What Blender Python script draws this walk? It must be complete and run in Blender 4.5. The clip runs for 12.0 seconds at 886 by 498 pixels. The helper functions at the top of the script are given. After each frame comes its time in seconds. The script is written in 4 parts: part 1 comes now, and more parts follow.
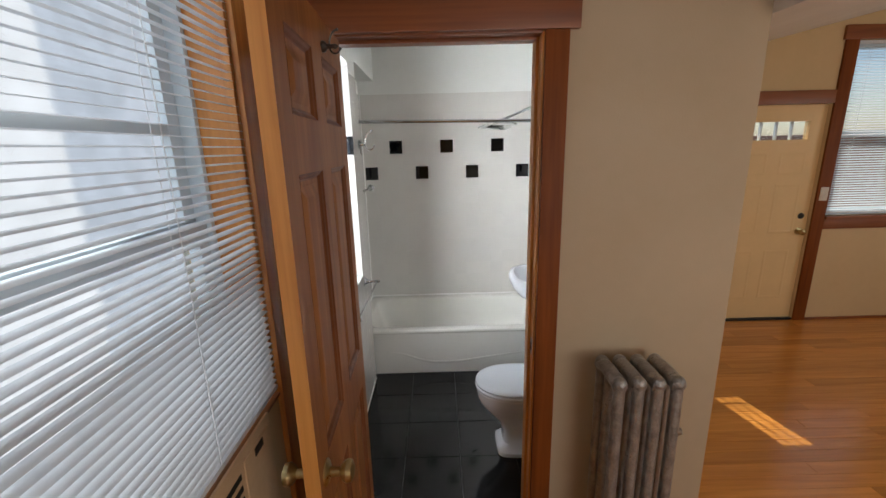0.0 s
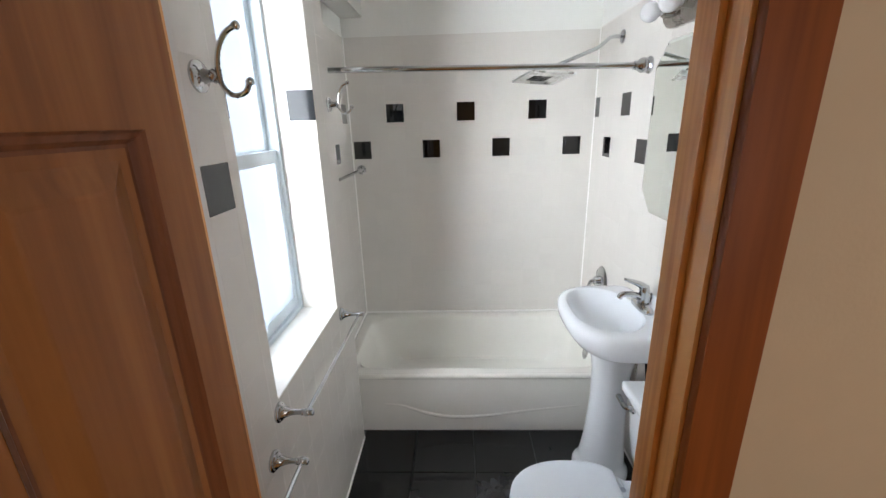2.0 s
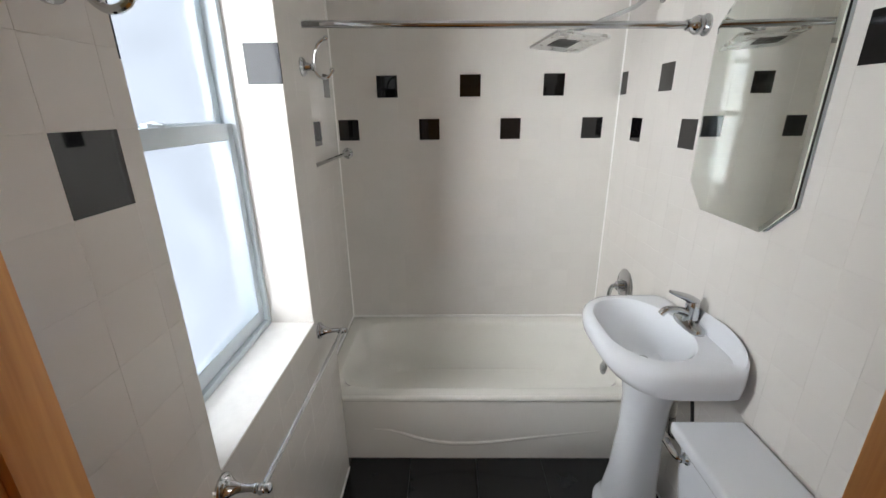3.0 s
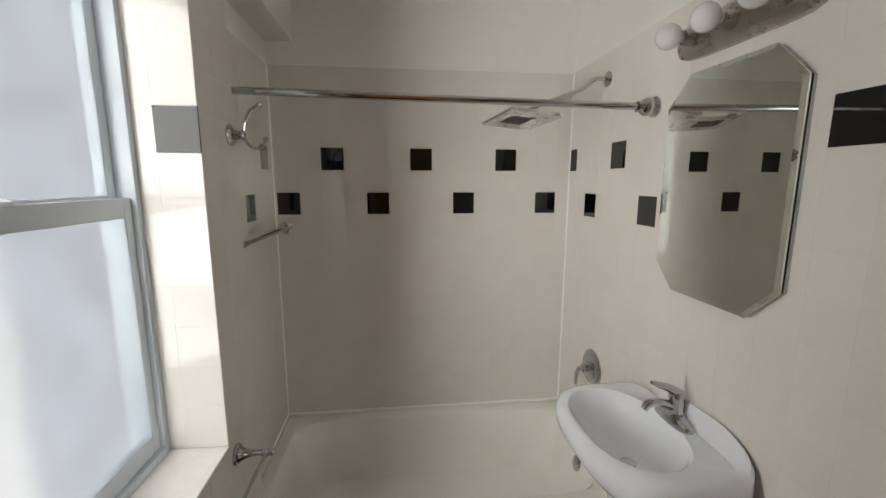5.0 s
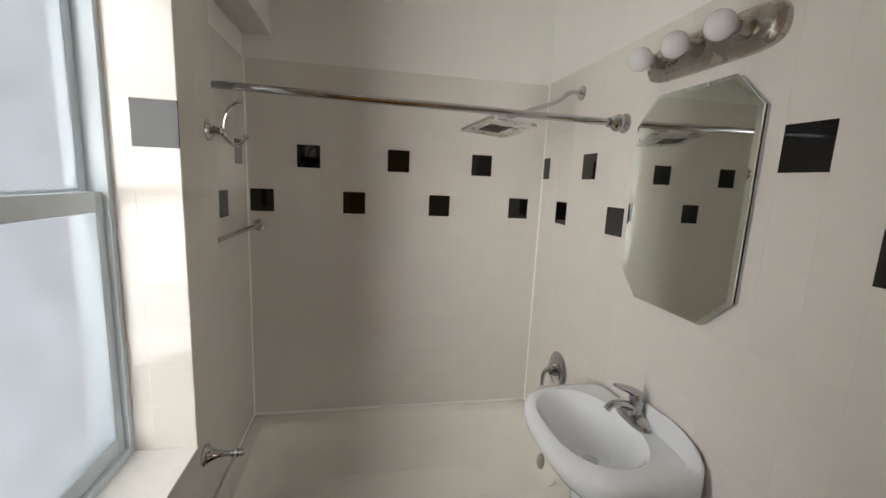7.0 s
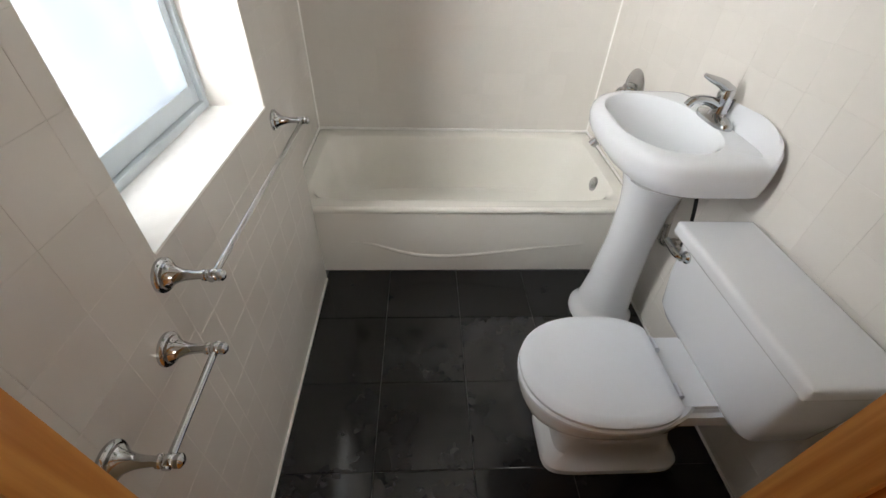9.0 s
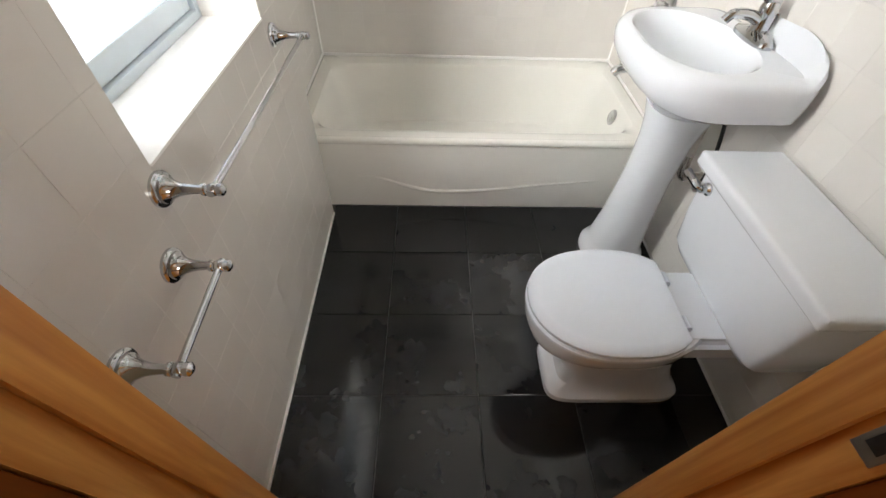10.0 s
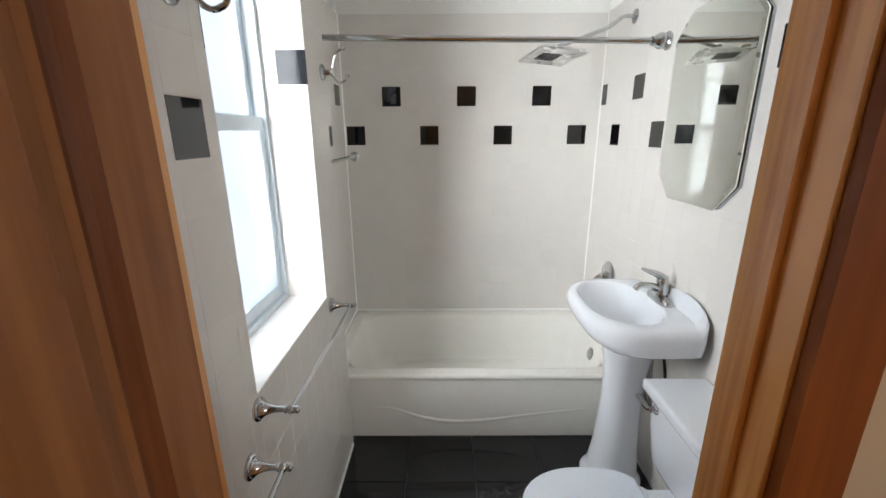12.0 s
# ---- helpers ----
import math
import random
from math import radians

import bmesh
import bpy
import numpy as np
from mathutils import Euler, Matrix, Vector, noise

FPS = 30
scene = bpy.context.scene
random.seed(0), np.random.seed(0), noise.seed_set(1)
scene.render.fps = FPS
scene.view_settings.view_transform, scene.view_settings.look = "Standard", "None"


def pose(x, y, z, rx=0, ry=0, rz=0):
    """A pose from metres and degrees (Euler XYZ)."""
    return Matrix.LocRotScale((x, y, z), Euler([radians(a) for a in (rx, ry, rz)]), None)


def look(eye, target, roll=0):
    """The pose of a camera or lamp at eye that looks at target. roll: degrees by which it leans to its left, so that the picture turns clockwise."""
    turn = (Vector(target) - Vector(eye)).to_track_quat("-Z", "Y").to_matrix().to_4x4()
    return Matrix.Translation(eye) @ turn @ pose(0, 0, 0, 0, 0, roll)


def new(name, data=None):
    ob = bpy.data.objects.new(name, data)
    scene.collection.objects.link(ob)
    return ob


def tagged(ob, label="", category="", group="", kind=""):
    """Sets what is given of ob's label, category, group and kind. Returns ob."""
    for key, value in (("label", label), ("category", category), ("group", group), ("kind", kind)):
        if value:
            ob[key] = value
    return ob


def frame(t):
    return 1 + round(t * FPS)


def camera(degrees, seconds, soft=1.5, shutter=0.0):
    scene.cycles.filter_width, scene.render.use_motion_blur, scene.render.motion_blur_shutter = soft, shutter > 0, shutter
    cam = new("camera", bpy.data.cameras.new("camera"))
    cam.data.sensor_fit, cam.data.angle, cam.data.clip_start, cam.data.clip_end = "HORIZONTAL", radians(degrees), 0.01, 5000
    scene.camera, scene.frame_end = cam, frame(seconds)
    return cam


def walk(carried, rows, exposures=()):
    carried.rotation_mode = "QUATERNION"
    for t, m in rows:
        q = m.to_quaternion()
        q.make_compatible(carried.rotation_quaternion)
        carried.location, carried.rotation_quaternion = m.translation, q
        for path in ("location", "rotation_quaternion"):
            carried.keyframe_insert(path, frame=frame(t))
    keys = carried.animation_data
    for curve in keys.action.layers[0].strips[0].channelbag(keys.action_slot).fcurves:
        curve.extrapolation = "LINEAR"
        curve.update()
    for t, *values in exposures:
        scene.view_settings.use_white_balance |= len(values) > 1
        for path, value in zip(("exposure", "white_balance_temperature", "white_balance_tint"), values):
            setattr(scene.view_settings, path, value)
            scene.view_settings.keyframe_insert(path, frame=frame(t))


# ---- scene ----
cam = camera(94.7, 12.0)
PATH = [
    (0, (0.136, -0.243, 1.706), (0.15, 1.699, 1.226), -1.4),
    (0.5, (0.08, -0.006, 1.712), (0.129, 1.927, 1.203), -1.7),
    (1, (0.154, 0.244, 1.649), (0.122, 2.186, 1.17), -1.6),
    (1.5, (0.161, 0.499, 1.671), (0.079, 2.428, 1.15), -1.4),
    (2, (0.154, 0.736, 1.655), (0.08, 2.646, 1.066), -1.6),
    (2.5, (0.116, 0.934, 1.625), (0.068, 2.823, 0.947), -1.1),
    (4.5, (0.087, 1.28, 1.585), (0.144, 3.241, 1.194), 0.5),
    (5, (0.085, 1.284, 1.612), (0.31, 3.245, 1.286), 0.1),
    (5.5, (0.075, 1.293, 1.638), (0.463, 3.238, 1.375), 0.6),
    (6, (0.065, 1.297, 1.653), (0.599, 3.214, 1.449), 1.9),
    (6.5, (0.073, 1.289, 1.665), (0.623, 3.202, 1.473), 2.3),
    (7, (0.055, 1.264, 1.63), (0.428, 3.201, 1.304), 2.6),
    (7.5, (0.045, 1.238, 1.53), (0.252, 3.102, 0.835), 2.7),
    (9.5, (0.063, 1.211, 1.328), (0.151, 2.621, -0.087), 2.6),
    (10, (0.061, 1.205, 1.301), (0.123, 2.534, -0.192), 2.5),
    (10.5, (0.062, 1.19, 1.284), (0.093, 2.554, -0.178), 2.1),
    (11, (0.049, 1.13, 1.312), (0.052, 2.762, 0.157), 1.9),
    (11.5, (0.076, 0.998, 1.422), (0.07, 2.845, 0.655), 1.6),
    (12, (0.089, 0.858, 1.517), (0.077, 2.793, 0.966), -0.3),
]
EXPOSURE = [(0.0, -0.25, 6050, 8), (1.0, -0.25, 6000, 8), (1.6, 0.0, 6000, 8), (2.6, -0.2, 6100, 9), (4.4, -1.0, 6800, 10), (5.5, -1.0, 6850, 10), (7.0, -0.95, 6850, 10), (7.6, -0.88, 6800, 10), (9.5, 0.1, 6550, 9), (10.5, 0.26, 6550, 9), (11.4, -0.06, 6300, 9), (12.0, -0.08, 6150, 8)]
walk(cam, [(t, look(eye, target, roll)) for t, eye, target, roll in PATH], EXPOSURE)

# ---- world and sun ----
SUN_AZ, SUN_EL = math.atan2(-0.20, 1.0), radians(45)   # the sun stands beyond the front wall, slightly towards -x
world = bpy.data.worlds.new("sky")
scene.world = world
world.use_nodes = True
wt = world.node_tree
sky = wt.nodes.new("ShaderNodeTexSky")
sky.sky_type, sky.sun_disc = "NISHITA", False
sky.sun_elevation, sky.sun_rotation = SUN_EL, SUN_AZ
wt.nodes["Background"].inputs["Strength"].default_value = 0.12
wt.links.new(sky.outputs["Color"], wt.nodes["Background"].inputs["Color"])
sun = new("sun", bpy.data.lights.new("sun", "SUN"))
sun.data.energy, sun.data.angle, sun.data.color = 5.0, radians(0.5), (1.0, 0.94, 0.84)
sun.matrix_world = look((1.0, 8.0, 8.0), Vector((1.0, 8.0, 8.0)) - Vector((math.sin(SUN_AZ) * math.cos(SUN_EL), math.cos(SUN_AZ) * math.cos(SUN_EL), math.sin(SUN_EL))))


def window_lamp(name, place, target, width, height, watts, color):
    """An added area lamp that stands in for sky light through a seen or assumed window."""
    lamp = new(name, bpy.data.lights.new(name, "AREA"))
    lamp.data.shape, lamp.data.size, lamp.data.size_y, lamp.data.energy, lamp.data.color = "RECTANGLE", width, height, watts, color
    lamp.matrix_world = look(place, target)


# Fill lamps added in unseen openings, assumed behind and beside the view.
window_lamp("assumed_rear_window_light", (1.8, -2.26, 1.55), (1.8, 0.0, 1.55), 1.5, 1.2, 36, (1.0, 0.95, 0.88))
window_lamp("assumed_side_window_light", (5.66, 0.6, 1.55), (3.0, 0.6, 1.55), 2.3, 1.2, 20, (1.0, 0.93, 0.82))

# Extra lamp added outside, above the wide window, to brighten the blind slats.
window_lamp("slat_fill_light", (-1.75, -0.16, 2.75), (-0.70, -0.16, 1.35), 2.1, 0.9, 22, (0.95, 0.98, 1.0))
window_lamp("bathroom_window_light", (-0.80, 1.74, 1.58), (0.45, 2.95, 1.50), 0.42, 1.45, 66, (1.0, 0.985, 0.96))
# Extra lamp added high outside, out of view, to brighten the near window reveal.
window_lamp("reveal_fill_light", (-0.85, 2.80, 2.75), (-0.45, 1.74, 1.55), 0.40, 0.40, 12, (0.97, 0.98, 1.0))

# ---- materials ----
def material(name, color, rough=0.5, metal=0.0, vary=0.0, scale=8.0, bump=0.0, bump_scale=60.0, spec=0.5, coat=0.0, stretch=(1, 1, 1), second=None, random_tint=0.0, detail=5.0, spread=(0.45, 0.9)):
    """A principled surface: base colour mixed with a second tone by two noises, roughness variation and a fine bump."""
    m = bpy.data.materials.new(name)
    m.use_nodes = True
    t = m.node_tree
    b = t.nodes["Principled BSDF"]
    b.inputs["Metallic"].default_value = metal
    b.inputs["Specular IOR Level"].default_value = spec
    b.inputs["Coat Weight"].default_value = coat
    b.inputs["Coat Roughness"].default_value = 0.08
    b.inputs["Roughness"].default_value = rough
    b.inputs["Base Color"].default_value = (*color, 1)
    co = t.nodes.new("ShaderNodeTexCoord")
    mp = t.nodes.new("ShaderNodeMapping")
    mp.inputs["Scale"].default_value = stretch
    t.links.new(co.outputs["Object"], mp.inputs["Vector"])
    if random_tint:
        oi = t.nodes.new("ShaderNodeObjectInfo")
        cx = t.nodes.new("ShaderNodeCombineXYZ")
        sh = t.nodes.new("ShaderNodeVectorMath")
        sh.operation = "MULTIPLY_ADD"
        sh.inputs[0].default_value = (19.0, 13.0, 7.0)
        for k in "XYZ":
            t.links.new(oi.outputs["Random"], cx.inputs[k])
        t.links.new(cx.outputs["Vector"], sh.inputs[1])
        t.links.new(co.outputs["Object"], sh.inputs[2])
        t.links.new(sh.outputs["Vector"], mp.inputs["Vector"])
    if vary > 0 or second:
        n1, n2 = t.nodes.new("ShaderNodeTexNoise"), t.nodes.new("ShaderNodeTexNoise")
        n1.inputs["Scale"].default_value, n1.inputs["Detail"].default_value = scale, detail
        n2.inputs["Scale"].default_value, n2.inputs["Detail"].default_value = scale * 7, 3
        for n in (n1, n2):
            t.links.new(mp.outputs["Vector"], n.inputs["Vector"])
        add = t.nodes.new("ShaderNodeMath")
        add.operation = "MULTIPLY_ADD"
        add.inputs[1].default_value = 0.35
        t.links.new(n2.outputs["Fac"], add.inputs[0])
        t.links.new(n1.outputs["Fac"], add.inputs[2])
        ramp = t.nodes.new("ShaderNodeMapRange")
        ramp.inputs["From Min"].default_value, ramp.inputs["From Max"].default_value = spread
        t.links.new(add.outputs[0], ramp.inputs["Value"])
        mix = t.nodes.new("ShaderNodeMix")
        mix.data_type = "RGBA"
        other = second or tuple(max(0.0, c * (1 - vary)) for c in color)
        mix.inputs[6].default_value, mix.inputs[7].default_value = (*color, 1), (*other, 1)
        t.links.new(ramp.outputs["Result"], mix.inputs[0])
        t.links.new(mix.outputs[2], b.inputs["Base Color"])
        rr = t.nodes.new("ShaderNodeMapRange")
        rr.inputs["To Min"].default_value, rr.inputs["To Max"].default_value = rough * 0.8, min(1.0, rough * 1.3)
        t.links.new(ramp.outputs["Result"], rr.inputs["Value"])
        t.links.new(rr.outputs["Result"], b.inputs["Roughness"])
        if random_tint:
            info = t.nodes.new("ShaderNodeObjectInfo")
            hsv = t.nodes.new("ShaderNodeHueSaturation")
            vr = t.nodes.new("ShaderNodeMapRange")
            vr.inputs["To Min"].default_value, vr.inputs["To Max"].default_value = 1 - random_tint, 1 + random_tint
            t.links.new(info.outputs["Random"], vr.inputs["Value"])
            t.links.new(vr.outputs["Result"], hsv.inputs["Value"])
            t.links.new(mix.outputs[2], hsv.inputs["Color"])
            t.links.new(hsv.outputs["Color"], b.inputs["Base Color"])
    if bump > 0:
        nb = t.nodes.new("ShaderNodeTexNoise")
        nb.inputs["Scale"].default_value, nb.inputs["Detail"].default_value = bump_scale, 4
        t.links.new(mp.outputs["Vector"], nb.inputs["Vector"])
        bp = t.nodes.new("ShaderNodeBump")
        bp.inputs["Strength"].default_value, bp.inputs["Distance"].default_value = bump, 0.01
        t.links.new(nb.outputs["Fac"], bp.inputs["Height"])
        t.links.new(bp.outputs["Normal"], b.inputs["Normal"])
    return m


def wood(name, light, dark, rough, axis, scale=1.0, random_tint=0.0, coat=0.0, contrast=1.0, spec=0.5):
    """Stained wood: distorted bands along one axis, fine pores and broad tone changes."""
    m = bpy.data.materials.new(name)
    m.use_nodes = True
    t = m.node_tree
    b = t.nodes["Principled BSDF"]
    b.inputs["Roughness"].default_value = rough
    b.inputs["Coat Weight"].default_value = coat
    b.inputs["Specular IOR Level"].default_value = spec
    b.inputs["Coat Roughness"].default_value = 0.15
    co = t.nodes.new("ShaderNodeTexCoord")
    mp = t.nodes.new("ShaderNodeMapping")
    sc = [14.0 * scale] * 3
    sc[axis] = 0.9 * scale
    mp.inputs["Scale"].default_value = sc
    info = t.nodes.new("ShaderNodeObjectInfo")
    shift = t.nodes.new("ShaderNodeVectorMath")
    shift.operation = "MULTIPLY_ADD"
    shift.inputs[0].default_value = (7.3, 5.1, 3.7)
    comb = t.nodes.new("ShaderNodeCombineXYZ")
    for k in "XYZ":
        t.links.new(info.outputs["Random"], comb.inputs[k])
    t.links.new(comb.outputs["Vector"], shift.inputs[1])
    t.links.new(co.outputs["Object"], shift.inputs[2])
    t.links.new(shift.outputs["Vector"], mp.inputs["Vector"])
    n1 = t.nodes.new("ShaderNodeTexNoise")
    n1.inputs["Scale"].default_value, n1.inputs["Detail"].default_value, n1.inputs["Distortion"].default_value = 1.0, 6, 2.0
    mp2 = t.nodes.new("ShaderNodeMapping")
    sc2 = [160.0 * scale] * 3
    sc2[axis] = 5.0 * scale
    mp2.inputs["Scale"].default_value = sc2
    t.links.new(shift.outputs["Vector"], mp2.inputs["Vector"])
    n2 = t.nodes.new("ShaderNodeTexNoise")
    n2.inputs["Scale"].default_value, n2.inputs["Detail"].default_value = 1.0, 3
    t.links.new(mp.outputs["Vector"], n1.inputs["Vector"])
    t.links.new(mp2.outputs["Vector"], n2.inputs["Vector"])
    add = t.nodes.new("ShaderNodeMath")
    add.operation = "MULTIPLY_ADD"
    add.inputs[1].default_value = 0.3
    t.links.new(n2.outputs["Fac"], add.inputs[0])
    t.links.new(n1.outputs["Fac"], add.inputs[2])
    ramp = t.nodes.new("ShaderNodeMapRange")
    ramp.inputs["From Min"].default_value, ramp.inputs["From Max"].default_value = 0.65 - 0.22 / contrast, 0.65 + 0.22 / contrast
    t.links.new(add.outputs[0], ramp.inputs["Value"])
    mix = t.nodes.new("ShaderNodeMix")
    mix.data_type = "RGBA"
    mix.inputs[6].default_value, mix.inputs[7].default_value = (*light, 1), (*dark, 1)
    t.links.new(ramp.outputs["Result"], mix.inputs[0])
    hsv = t.nodes.new("ShaderNodeHueSaturation")
    vr = t.nodes.new("ShaderNodeMapRange")
    vr.inputs["To Min"].default_value, vr.inputs["To Max"].default_value = 1 - random_tint, 1 + random_tint
    t.links.new(info.outputs["Random"], vr.inputs["Value"])
    t.links.new(vr.outputs["Result"], hsv.inputs["Value"])
    t.links.new(mix.outputs[2], hsv.inputs["Color"])
    t.links.new(hsv.outputs["Color"], b.inputs["Base Color"])
    bp = t.nodes.new("ShaderNodeBump")
    bp.inputs["Strength"].default_value, bp.inputs["Distance"].default_value = 0.12, 0.004
    t.links.new(add.outputs[0], bp.inputs["Height"])
    t.links.new(bp.outputs["Normal"], b.inputs["Normal"])
    return m


def glass(name, rough, tint=(1, 1, 1), ior=1.06):
    m = bpy.data.materials.new(name)
    m.use_nodes = True
    b = m.node_tree.nodes["Principled BSDF"]
    b.inputs["Base Color"].default_value = (*tint, 1)
    b.inputs["Transmission Weight"].default_value = 1.0
    b.inputs["Roughness"].default_value = rough
    b.inputs["IOR"].default_value = ior
    return m


WALL_WHITE = material("white_wall_paint", (0.80, 0.80, 0.77), 0.55, vary=0.04, scale=3, bump=0.05, bump_scale=90)
WALL_CREAM = material("tan_wall_paint", (0.52, 0.395, 0.255), 0.6, vary=0.06, scale=2.5, bump=0.06, bump_scale=120)
WALL_LIGHT = material("cream_wall_paint", (0.68, 0.50, 0.27), 0.6, vary=0.06, scale=2.5, bump=0.06, bump_scale=120)
CEILING = material("ceiling_paint", (0.78, 0.76, 0.72), 0.7, vary=0.04, scale=3, bump=0.05)
TILE_WHITE = material("white_glazed_tile", (0.73, 0.705, 0.67), 0.05, vary=0.03, scale=5, bump=0.008, bump_scale=18, random_tint=0.012, spec=0.85)
TILE_BLACK = material("black_glazed_tile", (0.004, 0.004, 0.005), 0.03, vary=0.2, scale=6, spec=0.6, coat=0.1)
GROUT = material("pale_grout", (0.69, 0.665, 0.63), 0.7, vary=0.1, scale=30, bump=0.1, bump_scale=300)
CAULK = material("white_caulk", (0.90, 0.89, 0.87), 0.4, vary=0.06, scale=30)
FLOOR_TILE = material("black_slate_look_tile", (0.005, 0.005, 0.006), 0.13, scale=4.5, second=(0.026, 0.028, 0.032), detail=2.0, spread=(0.5, 1.15), bump=0.015, bump_scale=5, random_tint=0.12)
FLOOR_GROUT = material("grey_floor_grout", (0.20, 0.20, 0.20), 0.9, vary=0.4, scale=25)
PORCELAIN = material("white_porcelain", (0.79, 0.82, 0.87), 0.07, vary=0.015, scale=4, coat=0.3)
ENAMEL = material("white_tub_enamel", (0.85, 0.84, 0.79), 0.12, vary=0.03, scale=5, bump=0.01, bump_scale=12, coat=0.2)
SEAT_PLASTIC = material("white_seat_plastic", (0.79, 0.84, 0.92), 0.16, vary=0.02, scale=6)
CHROME = material("polished_chrome", (0.56, 0.57, 0.58), 0.06, metal=1.0, vary=0.08, scale=30)
NICKEL = material("brushed_nickel", (0.46, 0.43, 0.39), 0.28, metal=1.0, vary=0.12, scale=12, bump=0.03, bump_scale=220)
SATIN = material("satin_chrome", (0.74, 0.74, 0.73), 0.28, metal=1.0, vary=0.06, scale=25)
BRASS = material("aged_brass", (0.55, 0.42, 0.20), 0.3, metal=1.0, vary=0.3, scale=40)
PALE_BRASS = material("painted_brass", (0.70, 0.62, 0.42), 0.4, metal=0.3, vary=0.2, scale=30)
STEEL = material("worn_steel", (0.42, 0.40, 0.37), 0.35, metal=1.0, vary=0.08, scale=60)
BRONZE = material("dark_bronze", (0.10, 0.085, 0.075), 0.3, metal=1.0, vary=0.3, scale=30)
DARK_METAL = material("dark_metal", (0.03, 0.03, 0.03), 0.4, metal=0.6, vary=0.3, scale=30)
MIRROR = material("mirror_silver", (0.88, 0.92, 0.88), 0.015, metal=1.0)
BULB_GLASS = material("white_bulb_glass", (0.74, 0.74, 0.76), 0.06, vary=0.02, scale=10)
VINYL = material("white_window_vinyl", (0.66, 0.74, 0.80), 0.35, vary=0.05, scale=12)
BLIND = material("white_blind_slat", (0.80, 0.82, 0.84), 0.4, vary=0.05, scale=20)
RADIATOR = material("silver_radiator_paint", (0.42, 0.39, 0.36), 0.34, metal=0.6, vary=0.45, scale=22, bump=0.5, bump_scale=90)
APPLIANCE = material("beige_appliance_plastic", (0.74, 0.53, 0.31), 0.45, vary=0.08, scale=12)
BLACK_GAP = material("black_gaps_and_plastic", (0.015, 0.014, 0.014), 0.6, vary=0.2, scale=20)
DOOR_PAINT = material("cream_door_paint", (0.85, 0.60, 0.29), 0.45, vary=0.06, scale=4)
SWITCH = material("ivory_plastic", (0.72, 0.66, 0.55), 0.4, vary=0.05, scale=20)
TRIM_V = wood("stained_trim_upright", (0.26, 0.070, 0.010), (0.14, 0.034, 0.005), 0.5, 2, scale=0.6, spec=0.2)
TRIM_X = wood("stained_trim_level", (0.29, 0.085, 0.018), (0.17, 0.043, 0.009), 0.42, 0, scale=0.6, coat=0.1)
TRIM_Y = wood("stained_trim_along", (0.36, 0.15, 0.05), (0.20, 0.07, 0.02), 0.32, 1, coat=0.25)
JAMB_WOOD = wood("orange_stained_jamb", (0.76, 0.37, 0.100), (0.53, 0.200, 0.040), 0.36, 2, scale=0.7, coat=0.15, contrast=1.8)
DOOR_WOOD = wood("brown_stained_door", (0.295, 0.116, 0.029), (0.19, 0.065, 0.014), 0.5, 2, scale=0.55, spec=0.25, contrast=1.5)
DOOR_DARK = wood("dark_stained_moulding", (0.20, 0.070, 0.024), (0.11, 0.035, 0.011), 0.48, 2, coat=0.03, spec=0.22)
EDGE_WOOD = wood("orange_door_edge", (0.64, 0.28, 0.065), (0.47, 0.18, 0.038), 0.4, 2)
PLANK = wood("honey_oak_plank", (0.70, 0.30, 0.058), (0.52, 0.20, 0.034), 0.24, 0, random_tint=0.16, coat=0.3)
FROSTED = glass("frosted_glass", 0.3, (0.26, 0.270, 0.282))
CLEAR = glass("clear_glass", 0.0, ior=1.2)


